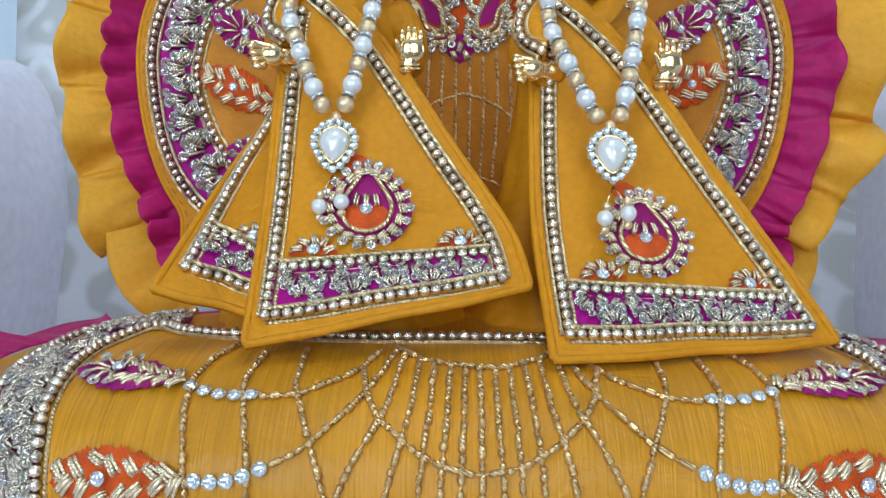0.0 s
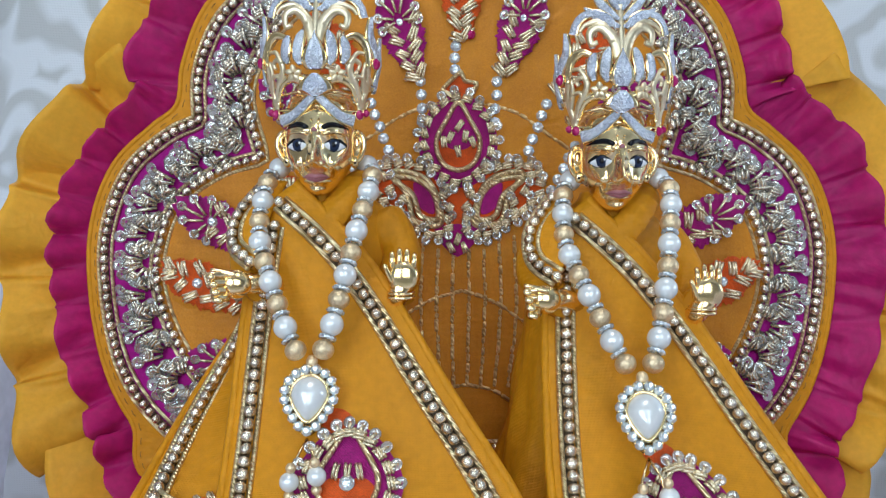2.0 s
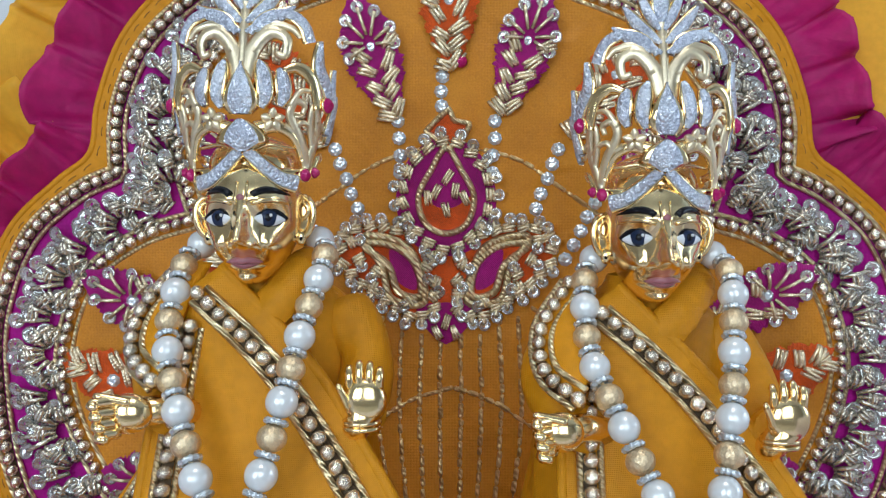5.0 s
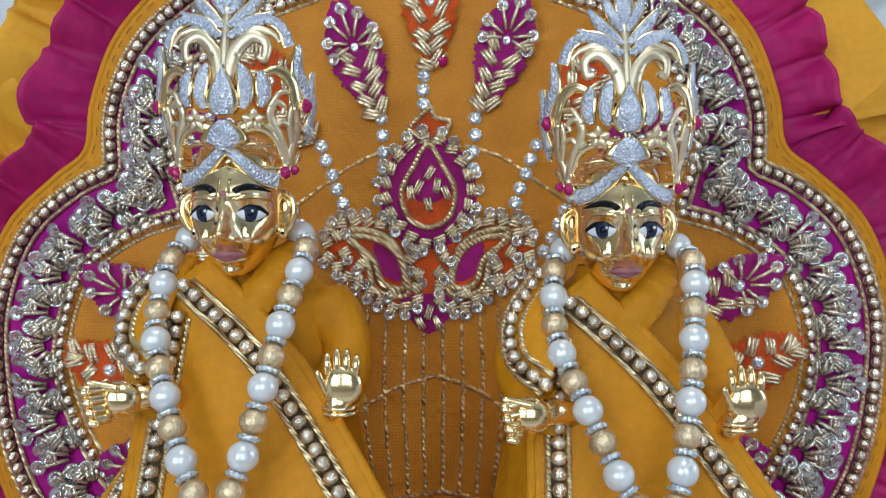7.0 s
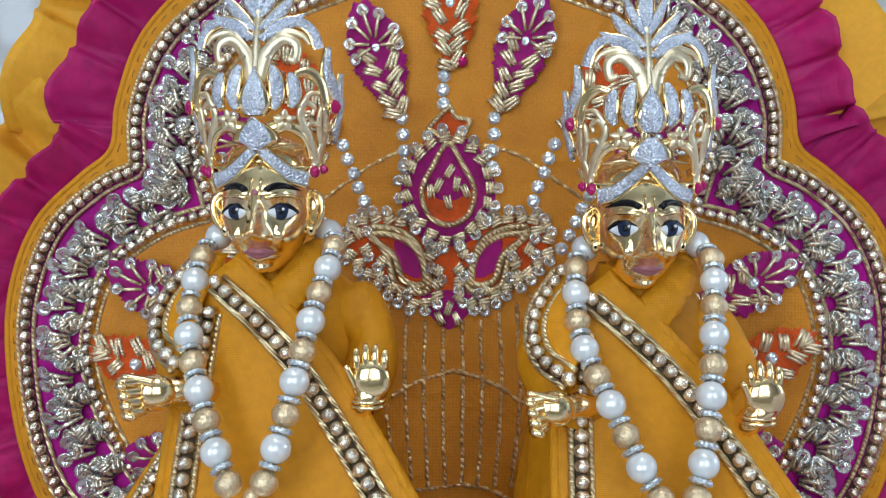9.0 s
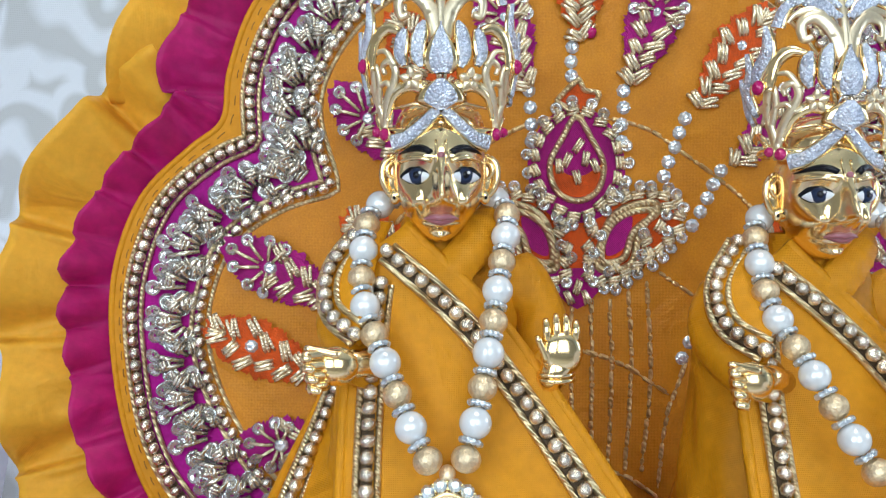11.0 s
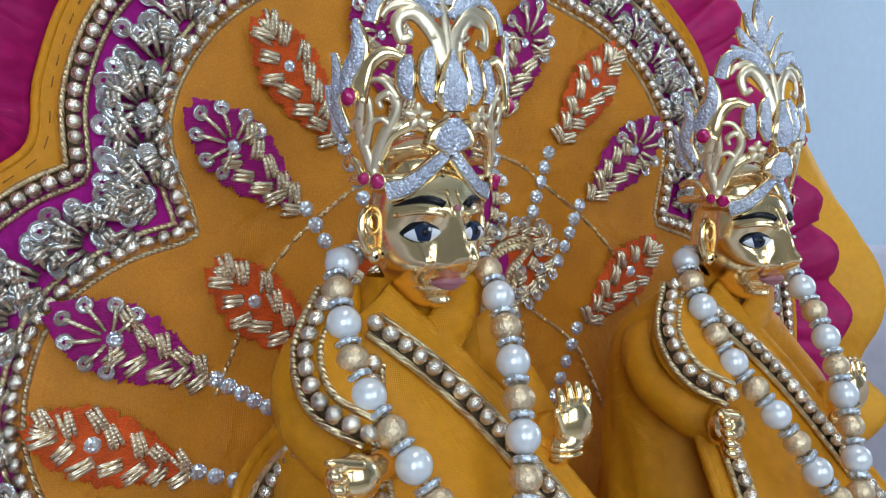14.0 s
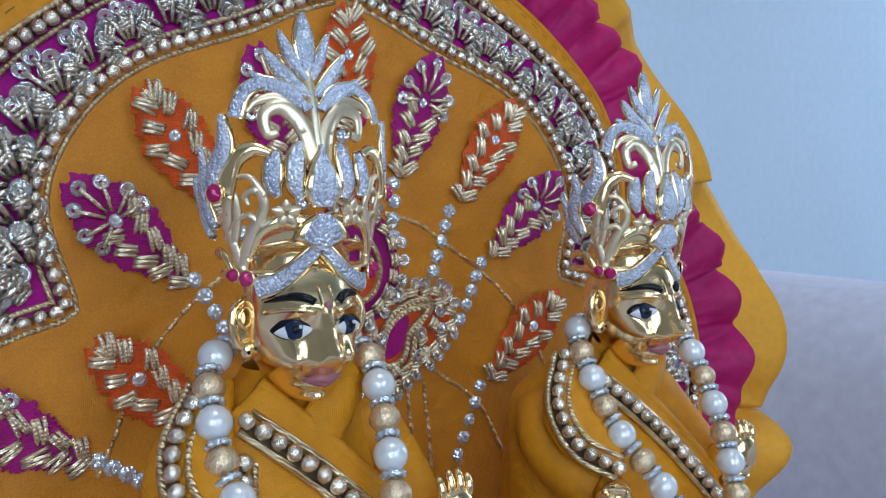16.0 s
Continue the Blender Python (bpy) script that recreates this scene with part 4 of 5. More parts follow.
    frill("magenta_frill", ring, lay(0.010), 0.030, MAGENTA, ob, 21, 0.0, 0.055, 0.004, 0.05, "gathered magenta frill", keep=away)
    frill("orange_frill", ring, lay(-0.004), 0.046, RUFFLE_Y, ob, 22, 0.0, 0.055, 0.005, 0.05, "gathered orange frill", keep=away)


cushion()


# ---- the two gilded figures and what they wear ----
SHIFT = Vector((0.1015, 0.002, -0.0048))
HEAD = Vector((-0.0400, 0.3455, 0.1770))


def bell(x, w):
    return math.exp(-(x / w) ** 2)


def head_point(d):
    x, y, z = d.x * 0.0122, d.y * (0.0148 if d.y < 0 else 0.0135), d.z * 0.0178
    if z < 0:
        x *= 1 - 0.34 * (-z / 0.0178) ** 1.8
    if y < 0:
        f = min(1, -y / 0.006)
        a = abs(x)
        y -= f * 0.0056 * bell(x, 0.0023) * bell(z + 0.0062, 0.0027)
        y -= f * 0.0036 * bell(x, 0.0014) * bell(z + 0.0015, 0.0046)
        y -= f * 0.0020 * bell(a - 0.0028, 0.0011) * bell(z + 0.0074, 0.0014)
        y += f * 0.0006 * bell(a - 0.0044, 0.0011) * bell(z + 0.0072, 0.0030)
        y -= f * 0.0014 * bell(x, 0.0040) * bell(z + 0.0118, 0.0022)
        y += f * 0.0010 * bell(x, 0.0050) * bell(z + 0.0121, 0.0004)
        y += f * 0.0008 * bell(x, 0.0040) * bell(z + 0.0145, 0.0008)
        y -= f * 0.0034 * bell(x, 0.0036) * bell(z + 0.0162, 0.0023)
        y += f * 0.0019 * bell(a - 0.0058, 0.0034) * bell(z + 0.0006, 0.0024)
        y -= f * 0.0026 * bell(a - 0.0064, 0.0026) * bell(z + 0.0074, 0.0026)
        y -= f * 0.0012 * bell(a - 0.0050, 0.0044) * bell(z - 0.0042, 0.0016)
    return Vector((x, y, z))


def face_y(x, z):
    """The face's surface in front of (x, z)."""
    d = Vector((x / 0.0122, -math.sqrt(max(0.01, 1 - (x / 0.0122) ** 2 - (z / 0.0178) ** 2)), z / 0.0178))
    return head_point(d).y


def finger(a, b, r, bend=Vector((0, 0, 0))):
    a, b = Vector(a), Vector(b)
    pts = spline([a, (a + b) / 2 + bend, b], 4)
    return tube(pts, r, 8, taper=lambda t: 1.0 - 0.25 * t if t < 0.95 else 0.45)


def statue(o, label):
    """Head, ears, neck, trunk, arms and palms in one gilded mesh."""
    c = HEAD + o
    v, f = ball((1, 1, 1), 180, 120)
    head = [head_point(Vector(q)) + c for q in v], f
    G, K, W, B, L, S = range(6)
    pieces = [(head, G)]
    for s in (1, -1):
        # ear: rim, shell and lobe
        rim = [(s * (0.0112 + 0.0040 * math.sin(math.pi * k / 12) ** 0.8 * (1.15 - 0.4 * k / 12)), 0.0006 - 0.0012 * math.sin(math.pi * k / 12), 0.0052 * math.cos(math.pi * k / 12) - 0.0005) for k in range(13)]
        pieces.append((moved(tube(rim, 0.0009, 8), Matrix.Translation(c)), G))
        curl = [(s * (0.0112 + 0.0026 * math.sin(math.pi * k / 10)), 0.0000 - 0.0012 * math.sin(math.pi * k / 10), 0.0024 * math.cos(math.pi * k / 10) + 0.0012) for k in range(11)]
        pieces.append((moved(tube(curl, 0.0006, 8), Matrix.Translation(c)), G))
        pieces.append((moved(ball((0.0024, 0.0010, 0.0044), 14, 10), Matrix.Translation(c + Vector((s * 0.0120, 0.0010, -0.0008)))), G))
        pieces.append((moved(ball((0.0015, 0.0013, 0.0020), 12, 8), Matrix.Translation(c + Vector((s * 0.0117, -0.0002, -0.0058)))), G))
        # black dot gives the lobe a dark hole without an opening
        pieces.append((moved(ball((0.0004, 0.0004, 0.0005), 10, 8), Matrix.Translation(c + Vector((s * 0.0119, -0.0014, -0.0060)))), K))
        # enamelled eye and brow
        ex, ez = s * 0.0060, -0.0008
        turn = pose(0, 0, 0, 0, s * 4, s * 26)
        at = lambda x, z, out: Matrix.Translation(c + Vector((x, face_y(ex, ez) - out, z))) @ turn  # noqa: E731
        almond = lambda a, h, y: ([(q[0] * a, q[1] * y, q[2] * h * (1 - 0.55 * abs(q[0]) ** 2.2)) for q in ball((1, 1, 1), 24, 12)[0]], ball((1, 1, 1), 24, 12)[1])  # noqa: E731
        pieces.append((moved(almond(0.0047, 0.0025, 0.0011), at(ex, ez + 0.0003, 0.0002)), K))
        pieces.append((moved(almond(0.0041, 0.0018, 0.0012), at(ex, ez - 0.0001, 0.0005)), W))
        pieces.append((moved(ball((0.0023, 0.0012, 0.0020), 20, 12), at(ex, ez + 0.0001, 0.0008)), B))
        pieces.append((moved(ball((0.0012, 0.0008, 0.0012), 12, 8), at(ex, ez + 0.0002, 0.0014)), K))
        # tiny white speck, a fixed highlight put on the eye
        pieces.append((moved(ball((0.0004, 0.0005, 0.0004), 8, 6), at(ex + 0.0008, ez + 0.0008, 0.0021)), W))
        lid = [(s * (0.0024 + 0.0080 * k / 8), 0, 0.0028 + 0.0008 * math.sin(math.pi * k / 8)) for k in range(9)]
        pieces.append((tube([Vector((x, face_y(x, z) + 0.0001, z)) + c for x, _, z in lid], 0.0006, 6), G))
        brow = [(s * (0.0026 + 0.0078 * k / 8), 0, 0.0048 + 0.0013 * math.sin(math.pi * (k / 8) ** 0.8)) for k in range(9)]
        brow = [Vector((x, face_y(x, z) - 0.0001, z)) + c for x, _, z in brow]
        pieces.append((tube(brow, 0.0010, 8, taper=lambda t: 0.9 + 0.35 * math.sin(math.pi * t) - 0.75 * t), K))
    upper = [(x, face_y(x, -0.0106) - 0.0001, -0.0106 - 0.0007 * abs(x) / 0.004 - 0.0005 * bell(x, 0.0008)) for x in [-0.0044 + 0.0011 * k for k in range(9)]]
    pieces.append((moved(tube(upper, 0.0007, 8, taper=lambda t: 0.25 + math.sin(math.pi * t) ** 0.7), Matrix.Translation(c)), L))
    lips = [(x, face_y(x, -0.0118) - 0.0001, -0.0118 + 0.0006 * abs(x) / 0.004) for x in [-0.004 + 0.001 * k for k in range(9)]]
    pieces.append((moved(tube(lips, 0.0010, 8, taper=lambda t: 0.25 + math.sin(math.pi * t) ** 0.7), Matrix.Translation(c)), L))
    for dx in (-0.0012, 0.0012):
        mark = [Vector((dx, face_y(dx, z) - 0.00005, z)) + c for z in (0.0025, 0.0045, 0.0065, 0.008)]
        pieces.append((tube(mark, 0.0004, 6), G))
    pieces.append((moved(ball((0.0009, 0.0005, 0.0009), 12, 8), Matrix.Translation(c + Vector((0, face_y(0, 0.0042), 0.0042)))), L))
    pieces.append((tube([c + Vector((0, 0.004, -0.008)), c + Vector((0, 0.012, -0.026))], 0.0066, 16), G))
    pieces.append((moved(ball((0.022, 0.011, 0.04), 20, 14), Matrix.Translation(c + Vector((0, 0.012, -0.056)))), G))
    pieces.append((tube([c + Vector((0, 0.010, -0.09)), c + Vector((0, -0.004, -0.1515))], 0.012, 16), G))
    # raised palm
    p = Vector((-0.0105, 0.3300, 0.1320)) + o
    pieces.append((tube([p + Vector((-0.008, 0.012, -0.014)), p + Vector((-0.002, 0.003, -0.006)), p + Vector((0, 0, -0.001))], 0.0036, 12), G))
    pieces.append((moved(ball((0.0053, 0.0026, 0.0056), 18, 12), Matrix.Translation(p + Vector((0, -0.0004, 0.0006)))), G))
    for k in range(4):
        x = -0.0036 + 0.0023 * k
        l = (0.0036, 0.0048, 0.0046, 0.0032)[k]
        pieces.append((finger(p + Vector((x, -0.0004, 0.004)), p + Vector((x * 1.08, 0.0006, 0.0055 + l)), 0.00122, Vector((0, -0.0008, 0))), G))
    pieces.append((finger(p + Vector((-0.0036, -0.001, -0.001)), p + Vector((-0.0064, -0.0022, 0.0052)), 0.0011), G))
    for z in (-0.0048, -0.0062):
        ring = [p + Vector((-0.001 + 0.0042 * math.cos(a), 0.002 + 0.0034 * math.sin(a), z)) for a in [2 * math.pi * k / 20 for k in range(20)]]
        pieces.append((tube(ring, 0.0007, 6, closed=True), G))
    # curled palm
    q = Vector((-0.0655, 0.3265, 0.1305)) + o
    pieces.append((tube([q + Vector((0.016, 0.014, -0.004)), q + Vector((0.006, 0.004, 0.0)), q], 0.0036, 12), G))
    pieces.append((moved(ball((0.0056, 0.0040, 0.0048), 18, 12), Matrix.Translation(q + Vector((0, -0.0006, 0)))), G))
    for k in range(4):
        z = 0.0034 - 0.0025 * k
        pieces.append((finger(q + Vector((-0.002, -0.002, z)), q + Vector((-0.0050 + 0.0008 * k, -0.0066, z - 0.0010)), 0.0015, Vector((-0.0030, -0.0016, 0.0004))), G))
    pieces.append((finger(q + Vector((0.001, -0.003, 0.003)), q + Vector((-0.0070, -0.0040, 0.0050)), 0.0012), G))
    me = multi("statue", pieces, [GOLD, BLACK, WHITE_ENAMEL, BLUE_ENAMEL, LIP, RUBY])
    return tagged(part("statue", me), label, "statue", "pair of gilded figures")


def crown(o, label):
    ax = HEAD + o
    ob = thing("crown", ax + Vector((0, 0, 0.008)), label, "crown", "crowns of the figures")

    def place(a, z, d=0.0):
        """a: run from the middle of the brow; z: height over the head's middle."""
        rad = 0.0150 + 0.0042 * min(1, max(0, (z - 0.008) / 0.020)) - 0.004 * max(0, z - 0.045) / 0.02
        th = max(-2.6, min(2.6, a / 0.0175))
        back = (0.0020 + 0.0052 * min(1, max(0, (z - 0.030) / 0.022))) * math.cos(th) ** 2
        return ax + Vector(((rad + d) * math.sin(th), -(rad * 0.88 + d) * math.cos(th) + 0.001 + back, z))

    def ribbon(pts, width, thick, d=0.0, n=6):
        path = spline([(a, z, 0) for a, z in pts], n)
        verts, faces, k = [], [], len(path)
        for i, p in enumerate(path):
            t = i / (k - 1)
            q, q2 = path[max(0, i - 1)], path[min(k - 1, i + 1)]
            dr = place(q2.x, q2.y) - place(q.x, q.y)
            nr = (place(p.x, p.y, 0.001) - place(p.x, p.y)).normalized()
            lat = dr.normalized().cross(nr).normalized()
            w = width * (width_of(t))
            c = place(p.x, p.y, d)
            for fl, fn in ((-1, -0.6), (-0.8, 0.5), (0, 1), (0.8, 0.5), (1, -0.6), (0, -1)):
                verts.append(c + lat * w * fl + nr * thick * fn)
        for i in range(k - 1):
            for j in range(6):
                a, b = i * 6 + j, i * 6 + (j + 1) % 6
                faces.append((a, b, b + 6, a + 6))
        faces += [(0, 1, 2, 3, 4, 5), tuple(range((k - 1) * 6, k * 6))[::-1]]
        return verts, faces

    width_of = lambda t: 1.0  # noqa: E731
    full, leafy = (lambda t: 1.0), (lambda t: 0.12 + math.sin(math.pi * min(1, t * 0.93 + 0.05)) ** 0.7)
    horn = lambda t: 1.0 - 0.65 * t  # noqa: E731

    def add(name, pts, w, mat, shape=full, thick=0.0006, d=0.0, edge=False):
        nonlocal width_of
        width_of = shape
        part(name, mesh(name, *ribbon(pts, w, thick, d), mat), ob)
        if edge:
            part(name + "_setting", mesh(name + "_setting", *ribbon(pts, w * 1.32, thick * 0.7, d - 0.0004), GOLD), ob)

    band = [place(0.0175 * th, 0.0105, -0.0006) for th in [-2.5 + 5.0 * k / 40 for k in range(41)]]
    part("head_band", mesh("head_band", *tube(band, 0.0011, 8), GOLD), ob)
    cap = grid(lambda s, t: ax + Vector((0.0118 * math.cos(2 * math.pi * s) * (1 - t * t * 0.9), 0.0118 * math.sin(2 * math.pi * s) * (1 - t * t * 0.9) + 0.001, 0.011 + 0.0095 * math.sin(t * 1.5))), 28, 10, True)
    part("cap", mesh("cap", *cap, GOLD), ob)
    for s in (1, -1):
        m = lambda pts: [(s * a, z) for a, z in pts]  # noqa: E731
        add("crystal_band", m([(0.0008, 0.0155), (0.0055, 0.0115), (0.0100, 0.0088), (0.0150, 0.0078)]), 0.0018, PAVE, lambda t: 0.72 + 0.42 * t, 0.0005, 0.0012, True)
        add("arch", m([(0.0030, 0.0205), (0.0080, 0.0215), (0.0130, 0.0190), (0.0170, 0.0135)]), 0.0021, GOLD, horn, 0.0006)
        add("arch", m([(0.0195, 0.0085), (0.0200, 0.014), (0.0215, 0.020), (0.0195, 0.027)]), 0.0014, GOLD_SATIN)
        add("scroll", m([(0.0195, 0.012), (0.0150, 0.019), (0.0115, 0.024), (0.0125, 0.0275), (0.0152, 0.0265), (0.0148, 0.0245)]), 0.0016, GOLD_SATIN, horn)
        add("scroll", m([(0.0205, 0.017), (0.0180, 0.022), (0.0178, 0.0265), (0.0200, 0.0265)]), 0.0013, GOLD_SATIN, horn)
        add("arch", m([(0.0010, 0.0150), (0.0060, 0.0170), (0.0120, 0.0165), (0.0190, 0.0160)]), 0.0007, GOLD, horn, 0.0005, -0.001)
        add("scroll", m([(0.0100, 0.0215), (0.0125, 0.0205), (0.0150, 0.0225), (0.0190, 0.0210), (0.0225, 0.0180)]), 0.0011, GOLD_SATIN, horn)
        add("scroll", m([(0.0110, 0.0260), (0.0140, 0.0300), (0.0185, 0.0295), (0.0205, 0.0265)]), 0.0009, GOLD_SATIN, horn)
        add("arch", m([(0.0225, 0.0100), (0.0255, 0.0140), (0.0300, 0.0150), (0.0350, 0.0140)]), 0.0010, GOLD, full)
        add("arch", m([(0.0200, 0.0230), (0.0250, 0.0215), (0.0300, 0.0225), (0.0350, 0.0200)]), 0.0010, GOLD_SATIN, full)
        # lotus petals
        add("lotus_petal", m([(0.0044, 0.0255), (0.0052, 0.029), (0.0046, 0.0340), (0.0036, 0.0370)]), 0.0016, PAVE, leafy, 0.0008, 0.0008, True)
        add("lotus_petal", m([(0.0085, 0.0260), (0.0094, 0.029), (0.0090, 0.0330), (0.0080, 0.0352)]), 0.0016, PAVE, leafy, 0.0008, 0.0006, True)
        add("arch", m([(0.0090, 0.0345), (0.0130, 0.0355), (0.0175, 0.0330), (0.0205, 0.0265)]), 0.0021, GOLD, lambda t: 0.42 + 1.0 * t, 0.0008, 0.0004)
        # side flames
        add("flame", m([(0.0228, 0.0265), (0.0222, 0.0310), (0.0190, 0.0360), (0.0192, 0.0425)]), 0.0020, PAVE, leafy, 0.0008, 0.0010, True)
        add("flame", m([(0.0246, 0.0200), (0.0276, 0.0255), (0.0258, 0.0310), (0.0266, 0.0365)]), 0.0019, PAVE, leafy, 0.0008, 0.0010, True)
        add("flame", m([(0.0270, 0.0180), (0.0302, 0.0215), (0.0300, 0.0260), (0.0312, 0.0305)]), 0.0015, PAVE, leafy, 0.0008, 0.0010, True)
        # fountain on top
        add("plume", m([(0.0015, 0.0435), (0.0040, 0.0475), (0.0090, 0.0490), (0.0140, 0.0470), (0.0165, 0.0420)]), 0.0016, PAVE, lambda t: 0.5 + 0.55 * t, 0.0008, 0.0004, True)
        add("stem_scroll", m([(0.0004, 0.0330), (0.0024, 0.0400), (0.0062, 0.0440), (0.0100, 0.0425), (0.0096, 0.0385), (0.0074, 0.0390)]), 0.0023, GOLD_SATIN, horn, 0.0006)
        add("stem_scroll", m([(0.0022, 0.0390), (0.0060, 0.0455), (0.0110, 0.0452), (0.0135, 0.0430)]), 0.0016, GOLD_SATIN, horn)
        for foot, tip, w in ((0.0440, (0.0122, 0.0508), 0.0014), (0.0465, (0.0096, 0.0560), 0.0014), (0.0500, (0.0060, 0.0602), 0.0012)):
            add("plume_leaf", m([(0.0005, foot), (tip[0] * 0.5, foot + (tip[1] - foot) * 0.42), tip]), w, PAVE, leafy, 0.0006, 0.0004, True)
        # small flower
        for k in range(5):
            a = 2 * math.pi * (k + 0.25) / 5
            c = (s * 0.0070, 0.0228)
            add("flower_petal", [(c[0] + math.cos(a) * 0.0005, c[1] + math.sin(a) * 0.0005), (c[0] + math.cos(a) * 0.0016, c[1] + math.sin(a) * 0.0016), (c[0] + math.cos(a) * 0.0028, c[1] + math.sin(a) * 0.0028)], 0.0010, GOLD_SATIN, leafy, 0.0006, 0.0006)
        for a, z, r in ((0.0212, 0.0270, 0.0019), (0.0168, 0.0098, 0.0016), (0.0205, 0.0105, 0.0013)):
            c = place(s * a, z, 0.0014)
            out = (place(s * a, z, 0.003) - c).normalized()
            turn = out.to_track_quat("-Y", "Z").to_matrix().to_4x4()
            part("ruby", mesh("ruby", *gem(r, 0.0016, 10), RUBY, False), ob, m=Matrix.Translation(c) @ turn)
            part("ruby_setting", mesh("ruby_setting", *tube([turn @ Vector((r * math.cos(b), 0, r * math.sin(b))) + c for b in [2 * math.pi * k / 14 for k in range(14)]], 0.0003, 5, closed=True), GOLD), ob)
    add("plume_leaf", [(0, 0.0520), (0, 0.0555), (0, 0.0595), (0, 0.0642)], 0.0019, PAVE, leafy, 0.0008, 0.0006, True)
    add("stem", [(0, 0.0310), (0, 0.038), (0, 0.0530)], 0.0012, GOLD_SATIN, full, 0.0009)
    add("lotus_drop", [(0, 0.0240), (0, 0.0275), (0, 0.0320), (0, 0.0365)], 0.0034, PAVE, lambda t: max(0.1, math.sin(math.pi * min(1, (t * 0.9 + 0.1) ** 0.7))), 0.0014, 0.0012, True)
    add("crystal_heart", [(0, 0.0152), (0, 0.0178), (0, 0.0205), (0, 0.0226)], 0.0048, PAVE, lambda t: min(1, 0.2 + 3.0 * t) * (1 - 0.78 * max(0, (t - 0.34) / 0.66) ** 1.6), 0.0016, 0.0016, True)
    return ob


class Drape:
    """A sheet between a left and a right edge, s across and t down."""

    def __init__(self, left, right, sag=0.0):
        self.l, self.r, self.sag = spline(left, 10), spline(right, 10), sag

    def edge(self, e, t):
        k = max(0, min(0.9999, t)) * (len(e) - 1)
        i = int(k)
        return e[i].lerp(e[i + 1], k - i)

    def at(self, s, t, d=0.0):
        p = self.edge(self.l, t).lerp(self.edge(self.r, t), s)
        p = p + Vector((0, -self.sag * math.sin(math.pi * s) * (0.4 + 0.6 * t), 0)) + Vector((0, (0.0014 * math.sin(8 * s + 4 * t) + 0.0008 * math.sin(15 * s - 6 * t)) * t, 0))
        return p if not d else p + self.out(s, t) * d

    def out(self, s, t):
        e = 0.02
        a, b, c = self.at(max(0, s - e), t), self.at(min(1, s + e), t), self.at(s, min(1, t + e))
        up = self.at(s, max(0, t - e))
        n = (b - a).cross(up - c)
        return n.normalized() if n.y < 0 else -n.normalized()

    def basis(self, s, t, d, spin=0.0):
        n = self.out(s, t)
        m = n.to_track_quat("-Y", "Z").to_matrix().to_4x4()
        return Matrix.Translation(self.at(s, t) + n * d) @ m @ pose(0, 0, 0, 0, spin, 0)

    def width(self, t):
        return (self.edge(self.l, t) - self.edge(self.r, t)).length


def dress_rows(ob, dr, t_low, t_band, left_in, right_in, bottom=True, motifs=True):
    sl = lambda t: left_in / max(0.012, dr.width(t))  # noqa: E731
    sr = lambda t: 1 - right_in / max(0.016, dr.width(t))  # noqa: E731
    lift = lambda p: Vector((0, -0.92, 0.39))  # noqa: E731
    steps = [k / 30 for k in range(31)]
    rows = [[dr.at(sl(t), t) for t in [0.10 + (t_low - 0.10) * k for k in steps]]]
    if right_in:
        rows.append([dr.at(sr(t), t) for t in [0.03 + (t_low - 0.03) * k for k in steps]])
    hi = sr if right_in else (lambda t: 0.98)
    rows.append([dr.at(sl(t_low) + (hi(t_low) - sl(t_low)) * k, t_low) for k in steps])
    rows.append([dr.at(sl(t_band) + (hi(t_band) - sl(t_band)) * k, t_band) for k in steps])
    for row in rows:
        bead_row(row, ob, step=0.0040, lift=lift, me=SMALL_BEAD_MESH, cords=0.0026)
    # magenta band with sequin shells
    v, f = grid(lambda s, t: dr.at(sl(t_band) + (hi(t_band) - sl(t_band)) * s, t_band + (t_low - t_band) * t, 0.0006), 24, 5)
    part("magenta_band", mesh("magenta_band", v, f, MAGENTA_FLAT), ob)
    tm = (t_band + t_low) / 2
    a, b = sl(tm) + 0.05, hi(tm) - 0.05
    n = max(2, round(dr.width(tm) * (b - a) / 0.0070))
    for k in range(n):
        fan(k, ob, dr.basis(a + (b - a) * (k + 0.5) / n, tm + (0.010 if k % 2 else -0.010), 0.0006, (0 if k % 2 else 180) + rng.uniform(-35, 35)) @ Matrix.Scale(0.80, 4))


